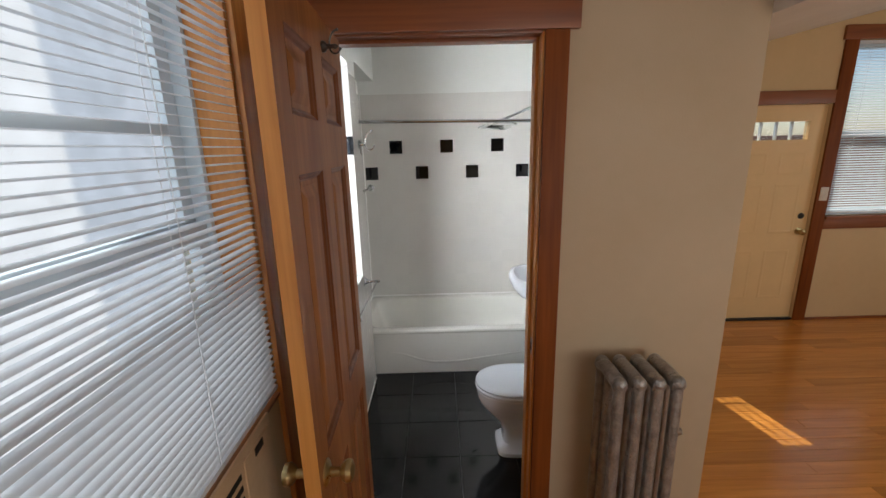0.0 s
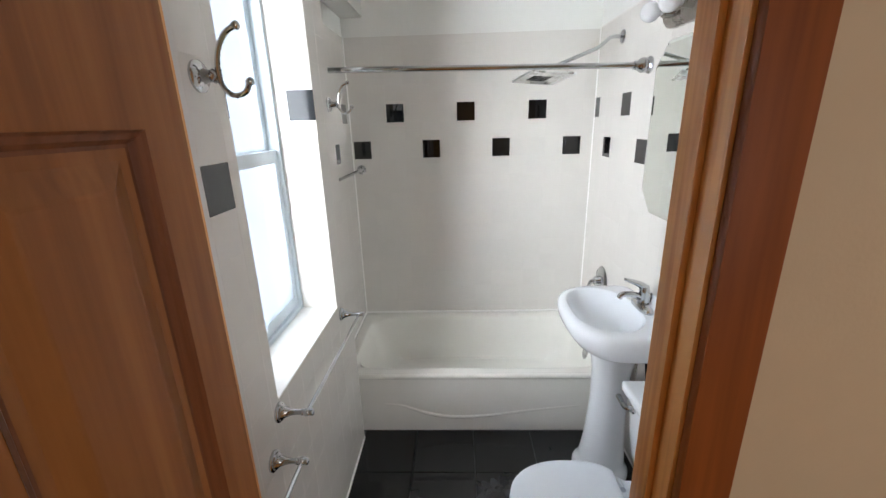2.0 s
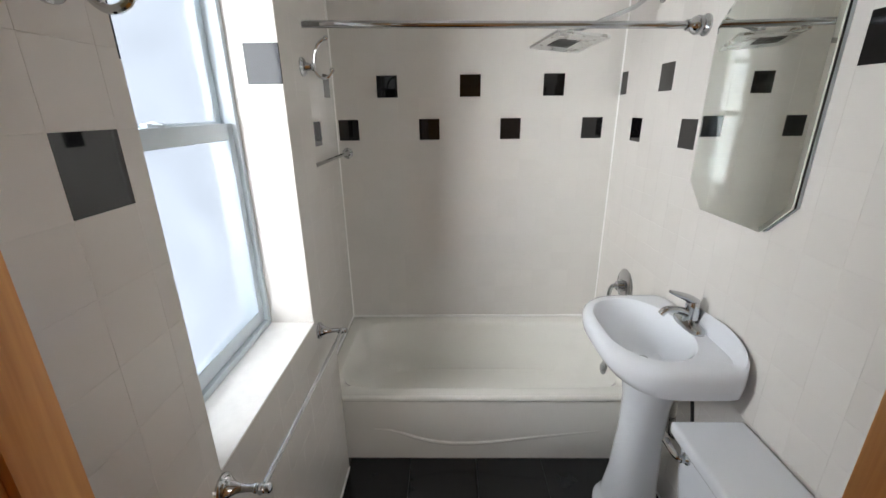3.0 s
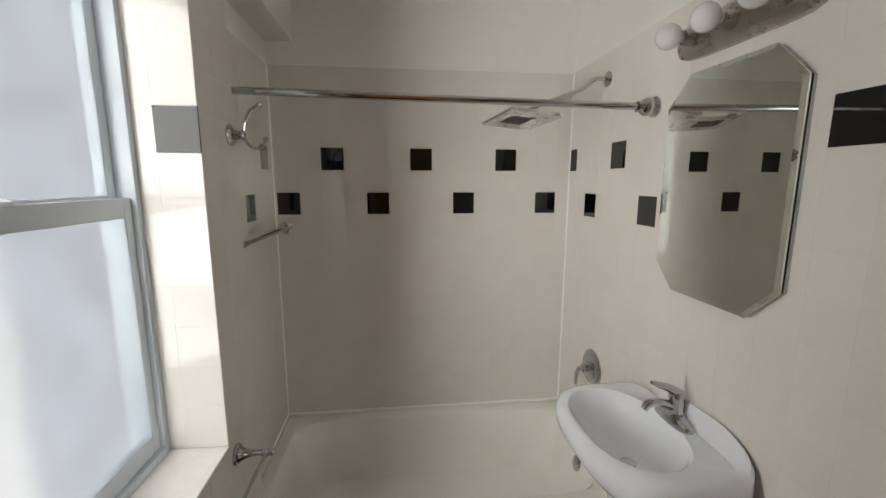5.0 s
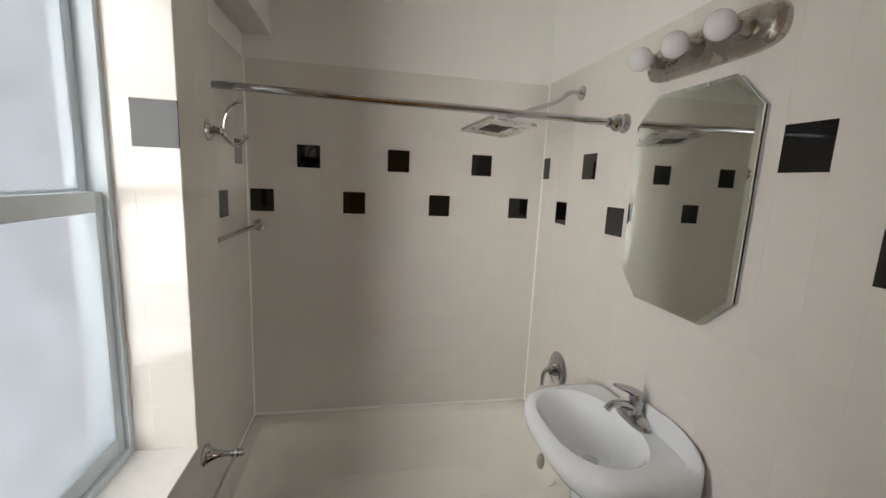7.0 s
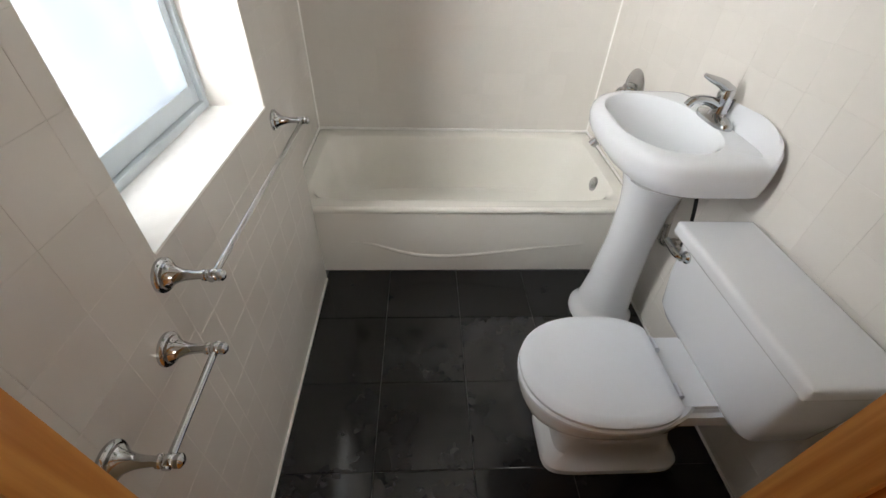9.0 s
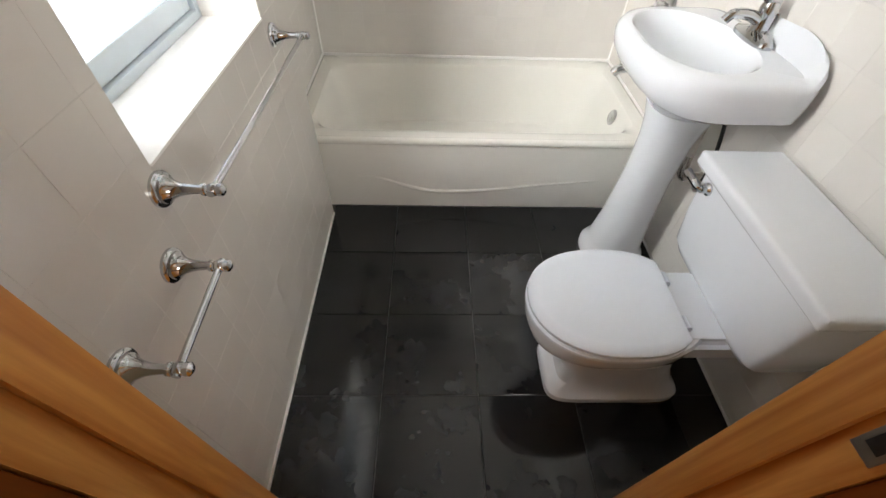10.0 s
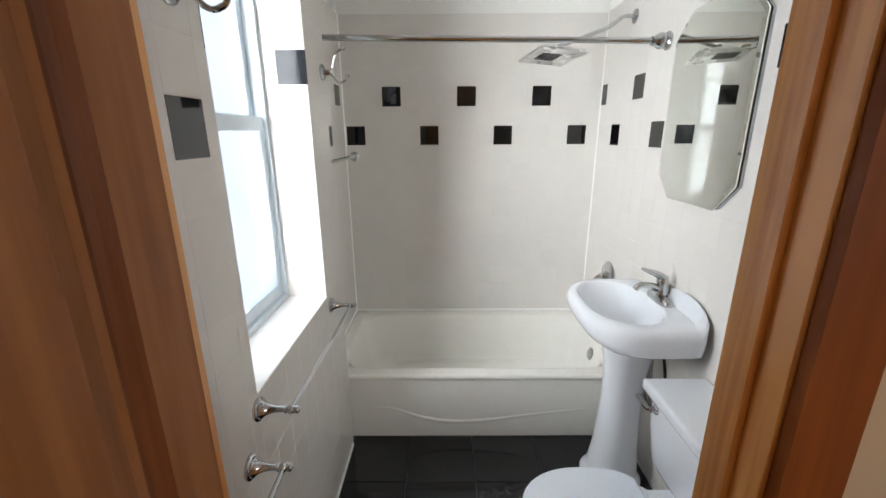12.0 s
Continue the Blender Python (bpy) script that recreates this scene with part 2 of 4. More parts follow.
def backdrop_material(name, strength):
    """The yard and house walls outside as a glowing sheet: pale light, a cooler shaded part and uneven leafy edges are
    painted in.
    """
    m = bpy.data.materials.new(name)
    m.use_nodes = True
    t = m.node_tree
    t.nodes.remove(t.nodes["Principled BSDF"])
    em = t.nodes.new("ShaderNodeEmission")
    co = t.nodes.new("ShaderNodeTexCoord")
    nz = t.nodes.new("ShaderNodeTexNoise")
    nz.inputs["Scale"].default_value, nz.inputs["Detail"].default_value = 4.0, 4
    t.links.new(co.outputs["Object"], nz.inputs["Vector"])
    sep = t.nodes.new("ShaderNodeSeparateXYZ")
    t.links.new(co.outputs["Object"], sep.inputs["Vector"])
    wob = t.nodes.new("ShaderNodeMath")
    wob.operation = "MULTIPLY_ADD"
    wob.inputs[1].default_value = 0.2
    t.links.new(nz.outputs["Fac"], wob.inputs[0])
    t.links.new(sep.outputs["Y"], wob.inputs[2])
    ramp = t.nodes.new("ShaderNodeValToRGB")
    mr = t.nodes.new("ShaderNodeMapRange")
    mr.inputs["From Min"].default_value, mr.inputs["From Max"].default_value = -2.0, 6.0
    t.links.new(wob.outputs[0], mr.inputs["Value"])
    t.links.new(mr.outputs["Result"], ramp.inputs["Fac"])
    # The yard's light and shade, put into the emission colour as bands.
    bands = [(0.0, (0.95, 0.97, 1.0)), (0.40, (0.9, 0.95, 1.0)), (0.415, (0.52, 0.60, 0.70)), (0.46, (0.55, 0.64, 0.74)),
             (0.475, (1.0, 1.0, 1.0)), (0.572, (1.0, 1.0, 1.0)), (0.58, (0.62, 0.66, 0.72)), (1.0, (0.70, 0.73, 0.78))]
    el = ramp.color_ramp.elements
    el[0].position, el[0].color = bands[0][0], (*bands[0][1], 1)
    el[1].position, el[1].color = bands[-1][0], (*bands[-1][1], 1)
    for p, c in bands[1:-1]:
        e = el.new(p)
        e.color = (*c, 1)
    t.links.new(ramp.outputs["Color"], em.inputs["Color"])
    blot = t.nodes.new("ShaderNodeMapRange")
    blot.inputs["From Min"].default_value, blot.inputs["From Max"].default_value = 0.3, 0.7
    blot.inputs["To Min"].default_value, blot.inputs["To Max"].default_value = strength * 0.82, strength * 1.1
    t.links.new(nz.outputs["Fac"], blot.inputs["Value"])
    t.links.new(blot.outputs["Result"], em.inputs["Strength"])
    t.links.new(em.outputs["Emission"], t.nodes["Material Output"].inputs["Surface"])
    return m


YARD = backdrop_material("glowing_yard", 1.1)
YARD_BATH = backdrop_material("glowing_side_yard", 6.4)
BRICK_FAR = material("far_brick_wall", (0.45, 0.26, 0.20), 0.9, vary=0.3, scale=6)

# ---- mesh tools ----
ORIGIN = {}


def thing(name, base, label="", category="", group="", kind="", rz=0.0):
    """An Empty at a thing's base, to which its parts belong."""
    ob = new(name)
    ob.empty_display_size = 0.05
    ob.matrix_world = pose(*base, 0, 0, rz)
    ORIGIN[ob] = Vector(base) if rz == 0 else Vector((0, 0, 0))
    return tagged(ob, label, category, group, kind)


def part(name, bm, mat, parent, label="", smooth=True, kind=""):
    """Links a bmesh, given in world places (or in the thing's own, if it is turned), as one mesh under a thing or part."""
    me = bpy.data.meshes.new(name)
    off = ORIGIN[parent] if parent else Vector((0, 0, 0))
    bmesh.ops.translate(bm, verts=bm.verts, vec=-off)
    bmesh.ops.recalc_face_normals(bm, faces=bm.faces)
    bm.to_mesh(me)
    bm.free()
    for m in (mat if isinstance(mat, (list, tuple)) else [mat]):
        me.materials.append(m)
    for p in me.polygons:
        p.use_smooth = smooth
    ob = new(name, me)
    if smooth:
        me.set_sharp_from_angle(angle=radians(35))
    if parent:
        ob.parent = parent
        ORIGIN[ob] = off
    else:
        ORIGIN[ob] = Vector((0, 0, 0))
    return tagged(ob, label, kind=kind)


def box(bm, x0, y0, z0, x1, y1, z1, bevel=0.0, seg=2, mat=0):
    """A box from corner to corner, with rounded edges, added to bm."""
    tmp = bmesh.new()
    bmesh.ops.create_cube(tmp, size=1)
    for v in tmp.verts:
        v.co = Vector(((x0 + x1) / 2 + v.co.x * (x1 - x0), (y0 + y1) / 2 + v.co.y * (y1 - y0), (z0 + z1) / 2 + v.co.z * (z1 - z0)))
    if bevel:
        bmesh.ops.bevel(tmp, geom=tmp.edges[:], offset=bevel, segments=seg, affect="EDGES", profile=0.7)
    return merge(bm, tmp, mat)


def merge(bm, tmp, mat=0):
    vs = [bm.verts.new(v.co) for v in tmp.verts]
    tmp.verts.index_update()
    for f in tmp.faces:
        nf = bm.faces.new([vs[v.index] for v in f.verts])
        nf.material_index = mat
    tmp.free()
    return vs


def boxes(*rows, bevel=0.0):
    bm = bmesh.new()
    for r in rows:
        box(bm, *r, bevel=bevel)
    return bm


def frame_of(axis):
    a = Vector(axis).normalized()
    u = a.orthogonal().normalized()
    if abs(a.z) < 0.9:
        u = Vector((0, 0, 1)).cross(a).normalized()
    else:
        u = Vector((1, 0, 0)) - a * a.x
        u.normalize()
    return a, u, a.cross(u)


def rings(bm, loops, cap_start=True, cap_end=True, mat=0):
    """Skins loops of points, ring after ring."""
    rows = [[bm.verts.new(p) for p in loop] for loop in loops]
    n = len(rows[0])
    for a, b in zip(rows, rows[1:]):
        for i in range(n):
            f = bm.faces.new((a[i], a[(i + 1) % n], b[(i + 1) % n], b[i]))
            f.material_index = mat
    if cap_start:
        bm.faces.new(rows[0][::-1]).material_index = mat
    if cap_end:
        bm.faces.new(rows[-1]).material_index = mat


def lathe(bm, base, axis, profile, seg=24, mat=0):
    """A turned shape: profile rows (height along the axis, radius)."""
    a, u, w = frame_of(axis)
    base = Vector(base)
    rings(bm, [[base + a * h + (u * math.cos(2 * math.pi * i / seg) + w * math.sin(2 * math.pi * i / seg)) * max(r, 0.0004) for i in range(seg)] for h, r in profile], mat=mat)


def smooth_path(points, per=8):
    pts = [Vector(p) for p in points]
    out = []
    for i in range(len(pts) - 1):
        p0, p1, p2, p3 = pts[max(i - 1, 0)], pts[i], pts[i + 1], pts[min(i + 2, len(pts) - 1)]
        for k in range(per):
            s = k / per
            out.append(0.5 * ((2 * p1) + (p2 - p0) * s + (2 * p0 - 5 * p1 + 4 * p2 - p3) * s * s + (3 * p1 - p0 - 3 * p2 + p3) * s ** 3))
    return out + [pts[-1]]


def tube(bm, points, radius, seg=12, per=8, taper=None, mat=0):
    """A round bar along a smooth path; taper gives the radius factor at the start and end."""
    path = smooth_path(points, per) if per > 1 else [Vector(p) for p in points]
    loops, n = [], len(path)
    u = None
    for i, p in enumerate(path):
        d = (path[min(i + 1, n - 1)] - path[max(i - 1, 0)]).normalized()
        if u is None:
            _, u, _ = frame_of(d)
        u = (u - d * u.dot(d)).normalized()
        w = d.cross(u)
        r = radius
        if taper:
            r *= taper[0] + (taper[1] - taper[0]) * i / (n - 1)
        loops.append([p + (u * math.cos(2 * math.pi * k / seg) + w * math.sin(2 * math.pi * k / seg)) * r for k in range(seg)])
    rings(bm, loops, mat=mat)


def oval(cx, cy, z, ax, ay, power=2.0, seg=48, back=None):
    """A superellipse loop in a level plane; back flattens it beyond that x."""
    out = []
    for i in range(seg):
        a = 2 * math.pi * i / seg
        c, s = math.cos(a), math.sin(a)
        x = cx + ax * math.copysign(abs(c) ** (2 / power), c)
        y = cy + ay * math.copysign(abs(s) ** (2 / power), s)
        if back is not None:
            x = min(x, back)
        out.append(Vector((x, y, z)))
    return out


def ball(bm, c, r, seg=20, mat=0):
    n = seg // 2
    lathe(bm, Vector(c) - Vector((0, 0, r)), (0, 0, 1), [(r - r * math.cos(math.pi * k / n), r * math.sin(math.pi * k / n)) for k in range(n + 1)], seg, mat)


def structure(name, bm, mat, label, category, smooth=False):
    ob = part(name, bm, mat, None, label, smooth, "structure")
    return tagged(ob, category=category)


# ---- the large structure ----
XL, XR, XA = -0.383, 1.005, -0.513     # tile faces: left wall, right wall, tub recess
YD, YW, YB = 1.40, 1.30, 3.40          # door wall inside and outside, back wall
ZT, ZC = 2.155, 2.625                  # top of the tiling, ceiling
EPS = 0.004
LX, LC = -0.42, -0.63                  # inner face of the outer room's window wall, outside face of the house
WY0, WY1, WZ0, WZ1 = 1.735, 2.365, 0.895, 2.215   # bathroom window opening
RY = 2.585                             # where the tub recess begins
FY = 3.42                              # front wall

structure("ground", boxes((-60, -60, -0.30, 60, 60, -0.16)), material("ground_earth", (0.16, 0.16, 0.12), 0.9, vary=0.4, scale=2), "dull grey-green open ground outside the house", "ground")
bath_floor = structure("floor_bathroom", boxes((LC, YD - 0.06, -0.15, 1.3, YB + 0.1, -0.006)), FLOOR_GROUT, "black square-tiled bathroom floor with grey joints", "floor")
room_floor = structure("floor_room", boxes((LC, -2.2, -0.15, 5.6, YD - 0.06, -0.012), (1.3, YD - 0.06, -0.15, 5.6, FY + 0.15, -0.012)), wood("floor_gaps", (0.06, 0.03, 0.01), (0.03, 0.015, 0.005), 0.7, 0), "honey-coloured oak strip floor of the outer room", "floor")
wall_back = structure("wall_bathroom_back", boxes((LC, YB + EPS, 0, 1.3, YB + 0.12, 2.75)), WALL_WHITE, "white painted wall, tiled to above head height", "wall")
wall_right = structure("wall_bathroom_right", boxes((XR + EPS, YD, 0, 1.3, YB + EPS, 2.75)), WALL_WHITE, "white painted wall, tiled to above head height", "wall")
wall_left = structure("wall_bathroom_left", boxes(
    (LC, YD, 0, XL - EPS, WY0, 2.75), (LC, WY0, 0, XL - EPS, WY1, WZ0 - EPS), (LC, WY0, WZ1, XL - EPS, WY1, 2.75),
    (LC, WY1, 0, XL - EPS, RY, 2.75), (LC, RY, 0, XA - EPS, YB + EPS, 2.26), (LC, RY, 2.26, XL - EPS, YB + EPS, 2.75)), WALL_WHITE,
    "white painted wall with a deep window and a recess over the tub", "wall")
wall_door = structure("wall_door", boxes((LC, YW, 0, -0.3075, YD, 2.75), (0.5305, YW, 0, XR + EPS, YD, 2.75), (-0.3075, YW, 2.1055, 0.5305, YD, 2.75)), [WALL_CREAM], "tan painted wall round the bathroom doorway", "wall")
structure("wall_chase", boxes((XR + EPS, YW, 0, 1.30, YD, 2.75)), WALL_CREAM, "tan painted wall end beside the doorway", "wall")
structure("ceiling_bathroom", boxes((LC, YD, ZC, 1.3, YB + 0.12, ZC + 0.1)), CEILING, "flat white bathroom ceiling", "ceiling")

WINY0, WINY1, WINZ0, WINZ1 = -1.30, 0.97, 0.93, 2.30      # window of the outer room
structure("wall_window", boxes((LC, -2.2, 0, LX, WINY0, 2.75), (LC, WINY0, 0, LX, WINY1, WINZ0), (LC, WINY0, WINZ1, LX, WINY1, 2.75), (LC, WINY1, 0, LX, YW, 2.75)), WALL_LIGHT, "cream wall with a wide window", "wall")
# The openings in these two unseen walls are assumed, to hold the fill lamps.
structure("wall_rear", boxes((LC, -2.32, 0, 1.0, -2.2, 3.4), (1.0, -2.32, 0, 2.6, -2.2, 0.9), (1.0, -2.32, 2.2, 2.6, -2.2, 3.4), (2.6, -2.32, 0, 5.72, -2.2, 3.4)), WALL_LIGHT, "plain cream wall with an assumed window opening", "wall")
structure("wall_far_side", boxes((5.6, -2.2, 0, 5.72, -0.6, 3.4), (5.6, -0.6, 0, 5.72, 1.8, 0.9), (5.6, -0.6, 2.2, 5.72, 1.8, 3.4), (5.6, 1.8, 0, 5.72, FY + 0.15, 3.4)), WALL_LIGHT, "plain cream wall with an assumed window opening", "wall")
DX0, DX1, DZ1 = 2.72, 3.545, 2.0          # front door
GX0, GX1, GZ0, GZ1 = 3.66, 4.60, 1.02, 2.50   # front window
SX0, SX1, SZ0, SZ1 = 1.715, 1.915, 1.24, 1.87  # narrow unseen opening, assumed so that the sun throws its floor patch
structure("wall_front", boxes(
    (1.3, FY, 0, SX0, FY + 0.15, 3.4), (SX0, FY, 0, SX1, FY + 0.15, SZ0), (SX0, FY, SZ1, SX1, FY + 0.15, 3.4),
    (SX1, FY, 0, DX0, FY + 0.15, 3.4), (DX0, FY, DZ1, DX1, FY + 0.15, 3.4), (DX1, FY, 0, GX0, FY + 0.15, 3.4),
    (GX0, FY, 0, GX1, FY + 0.15, GZ0), (GX0, FY, GZ1, GX1, FY + 0.15, 3.4), (GX1, FY, 0, 5.6, FY + 0.15, 3.4)), WALL_LIGHT, "cream front wall with a door and a window", "wall")
structure("ceiling_room", boxes((LC, -2.2, ZC, 1.3, YW, ZC + 0.1)), CEILING, "flat off-white ceiling", "ceiling")
bm = bmesh.new()
rings(bm, [[Vector((x, y, 2.49 + 0.235 * (x - 2.84) + dz)) for x, dz in ((1.3, 0), (5.6, 0), (5.6, 0.1), (1.3, 0.1))] for y in (-2.2, FY)])
structure("ceiling_slope", bm, CEILING, "sloping off-white ceiling of the front room", "ceiling")
structure("ceiling_header", boxes((1.24, -2.2, 2.2, 1.3, YW, ZC + 0.1)), CEILING, "off-white header between the ceilings", "ceiling")
# Both yard sheets glow by themselves in place of sunlit ground and walls.
structure("backdrop_side_yard", boxes((-1.02, 2.28, 0.2, -1.00, 3.7, 3.6)), YARD_BATH, "glowing stand-in for the sunlit yard behind the frosted bathroom window", "backdrop")
structure("backdrop_yard", boxes((-2.3, -5.0, -0.1, -2.28, 3.5, 4.0)), YARD, "glowing stand-in for the sunlit yard behind the side windows", "backdrop")
structure("backdrop_street", boxes((-2.0, 9.0, -0.1, 14.0, 9.2, 1.80)), BRICK_FAR, "red brick house across the street", "backdrop")

# ---- bathroom: doorway and door ----
doorway = thing("door_frame", (0.1, 1.36, 0), "orange-stained wooden door frame with a wide dark casing", "door frame", kind="structure")
JL, JR, JH = -0.287, 0.510, 2.085
part("jamb", boxes((JL - 0.02, YW, 0, JL, YD, JH + 0.02), bevel=0.002), JAMB_WOOD, doorway)
part("jamb", boxes((JR, YW, 0, JR + 0.02, YD, JH + 0.02), bevel=0.002), JAMB_WOOD, doorway)
part("head_jamb", boxes((JL, YW, JH, JR, YD, JH + 0.02), bevel=0.002), TRIM_X, doorway)
part("door_stop", boxes((JL, YW + 0.046, 0, JL + 0.012, YD + 0.002, JH), bevel=0.003), JAMB_WOOD, doorway)
part("door_stop", boxes((JR - 0.012, YW + 0.046, 0, JR, YD + 0.002, JH), bevel=0.003), JAMB_WOOD, doorway)
part("door_stop", boxes((JL + 0.012, YW + 0.046, JH - 0.012, JR - 0.012, YD + 0.002, JH), bevel=0.003), TRIM_X, doorway)
part("casing", boxes((JR + 0.006, YW - 0.022, 0, JR + 0.090, YW - 0.001, JH + 0.006), bevel=0.004), TRIM_V, doorway, "dark-stained flat casing")
part("casing", boxes((JL - 0.112, YW - 0.022, 0, JL - 0.006, YW - 0.001, JH + 0.006), bevel=0.004), TRIM_V, doorway)
part("head_casing", boxes((JL - 0.125, YW - 0.026, JH + 0.007, JR + 0.125, YW - 0.001, JH + 0.15), bevel=0.004), TRIM_X, doorway)
part("cap_moulding", boxes((JL - 0.15, YW - 0.045, JH + 0.15, JR + 0.15, YW - 0.001, JH + 0.175), bevel=0.008), TRIM_X, doorway)
bm = boxes((JR - 0.0025, YW + 0.008, 0.855, JR - 0.0005, YW + 0.036, 0.925), bevel=0.001)
strike = part("strike_plate", bm, STEEL, doorway, "worn steel strike plate")
# Raised black inset; the hole's darkness is put into its colour.
part("latch_hole", boxes((JR - 0.0034, YW + 0.014, 0.872, JR - 0.0026, YW + 0.030, 0.908), bevel=0.0003), BLACK_GAP, strike)


def panel_door(name, base, rz, width, height, thick, rows, cols, mat, edge_mat, label):
    """A panelled door leaf in its own axes: x along the leaf from the hinge, y through it, z up."""
    ob = thing(name, base, label, "door", kind="structure", rz=rz)
    xs = sorted({0.0, width, *(x for c in cols for x in c)})
    zs = sorted({0.0, height, *(z for r in rows for z in r)})
    bm = bmesh.new()
    for x0, x1 in zip(xs, xs[1:]):
        for z0, z1 in zip(zs, zs[1:]):
            if (x0, x1) in cols and (z0, z1) in rows:
                continue
            box(bm, x0, 0, z0, x1, thick, z1)
    bmesh.ops.remove_doubles(bm, verts=bm.verts, dist=0.0004)
    part("leaf", bm, mat, ob, smooth=False)
    for c in cols:
        for r in rows:
            bm = bmesh.new()
            for face, sgn in ((0.0, math.copysign(1, thick)), (thick, -math.copysign(1, thick))):
                loops = []
                for inset, depth in ((0.017, 0.0125), (0.030, 0.0125), (0.056, 0.004), (0.060, 0.0035)):
                    y = face + sgn * depth
                    loops.append([Vector((x, y, z)) for x, z in ((c[0] + inset, r[0] + inset), (c[1] - inset, r[0] + inset), (c[1] - inset, r[1] - inset), (c[0] + inset, r[1] - inset))])
                rings(bm, loops, cap_start=False)
            pan = part("panel", bm, mat, ob, smooth=False)
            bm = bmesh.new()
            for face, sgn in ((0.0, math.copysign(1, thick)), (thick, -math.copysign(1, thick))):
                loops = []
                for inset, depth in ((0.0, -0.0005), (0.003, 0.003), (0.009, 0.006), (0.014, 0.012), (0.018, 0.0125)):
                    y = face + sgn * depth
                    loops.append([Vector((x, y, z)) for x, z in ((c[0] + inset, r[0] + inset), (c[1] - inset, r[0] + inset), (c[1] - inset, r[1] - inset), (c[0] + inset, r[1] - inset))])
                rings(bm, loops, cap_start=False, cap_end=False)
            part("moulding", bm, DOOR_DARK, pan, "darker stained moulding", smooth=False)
    part("edge_strip", boxes((width, 0.0005, 0, width + 0.0015, thick - 0.0005, height)), edge_mat, ob, "paler door edge")
    return ob


# leaf swung open about square to its wall; its hinge side stands at the jamb
DOOR_RZ = math.degrees(math.atan2(0.505 - 1.258, -0.156 + 0.186))
bath_door = panel_door("door_bathroom", (-0.186, 1.258, 0.012), DOOR_RZ, 0.705, 2.05, -0.035,
                       [(0.22, 0.80), (0.95, 1.645), (1.77, 1.945)], [(0.072, 0.292), (0.397, 0.612)], DOOR_WOOD, EDGE_WOOD,
                       "brown-stained six-panel wooden door, standing open")
for side in (1, -1):
    y0 = 0.0 if side == 1 else -0.035
    bm = bmesh.new()
    lathe(bm, (0.652, y0, 0.925), (0, side, 0), [(0, 0.032), (0.004, 0.032), (0.008, 0.026), (0.012, 0.012), (0.035, 0.011), (0.042, 0.022), (0.052, 0.028), (0.064, 0.026), (0.07, 0.012), (0.071, 0)])
    part("door_knob", bm, BRASS, bath_door, "round aged brass knob")
for z in (0.25, 1.06, 1.84):
    bm = boxes((JL + 0.0005, YW + 0.004, z - 0.048, JL + 0.0022, YW + 0.040, z + 0.048), bevel=0.0007)
    for dz in (-0.032, 0.0, 0.032):
        lathe(bm, (JL + 0.002, YW + 0.028, z + dz), (1, 0, 0), [(0, 0.005), (0.0012, 0.0045), (0.0014, 0.0005)], 10)
    lathe(bm, (JL + 0.004, YW - 0.006, z - 0.048), (0, 0, 1), [(0, 0.003), (0.002, 0.006), (0.094, 0.006), (0.096, 0.003)], 12)
    part("hinge", bm, PALE_BRASS, doorway, "pale brass butt hinge")


def robe_hook(base, out, up=1.0, size=1.0, label="polished chrome double robe hook on the tiled wall", mat=None):
    """A double hook: round rose, neck, and a tall arc that rises and dips."""
    ob = thing("robe_hook", base, label, "hook", "robe hooks")
    o = Vector(out)
    b = Vector(base)
    bm = bmesh.new()
    lathe(bm, b, o, [(0, 0.030 * size), (0.005, 0.030 * size), (0.010, 0.025 * size), (0.014, 0.014 * size), (0.030, 0.011 * size), (0.036, 0.014 * size), (0.042, 0.009 * size), (0.045, 0.001)])
    part("rose", bm, mat or CHROME, ob)
    bm = bmesh.new()
    z = Vector((0, 0, 1))
    arc = [(0.088, 0.084), (0.066, 0.072), (0.049, 0.046), (0.041, 0.012), (0.046, -0.020), (0.066, -0.036), (0.088, -0.030), (0.099, -0.012)]
    tube(bm, [b + o * p * size + z * q * size for p, q in arc], 0.0052 * size, 10)
    for p, q in (arc[0], arc[-1]):
        ball(bm, b + o * p * size + z * q * size, 0.0085 * size, 12)
    part("hook_arm", bm, mat or CHROME, ob)
    return ob


robe_hook((XL, 2.545, 1.742), (1, 0, 0))
robe_hook((XL, 1.640, 1.762), (1, 0, 0), size=1.1)
robe_hook((-0.1745, 0.985, 1.985), (1, 0, 0), size=0.5, label="dark bronze double robe hook on the wooden door", mat=BRONZE)


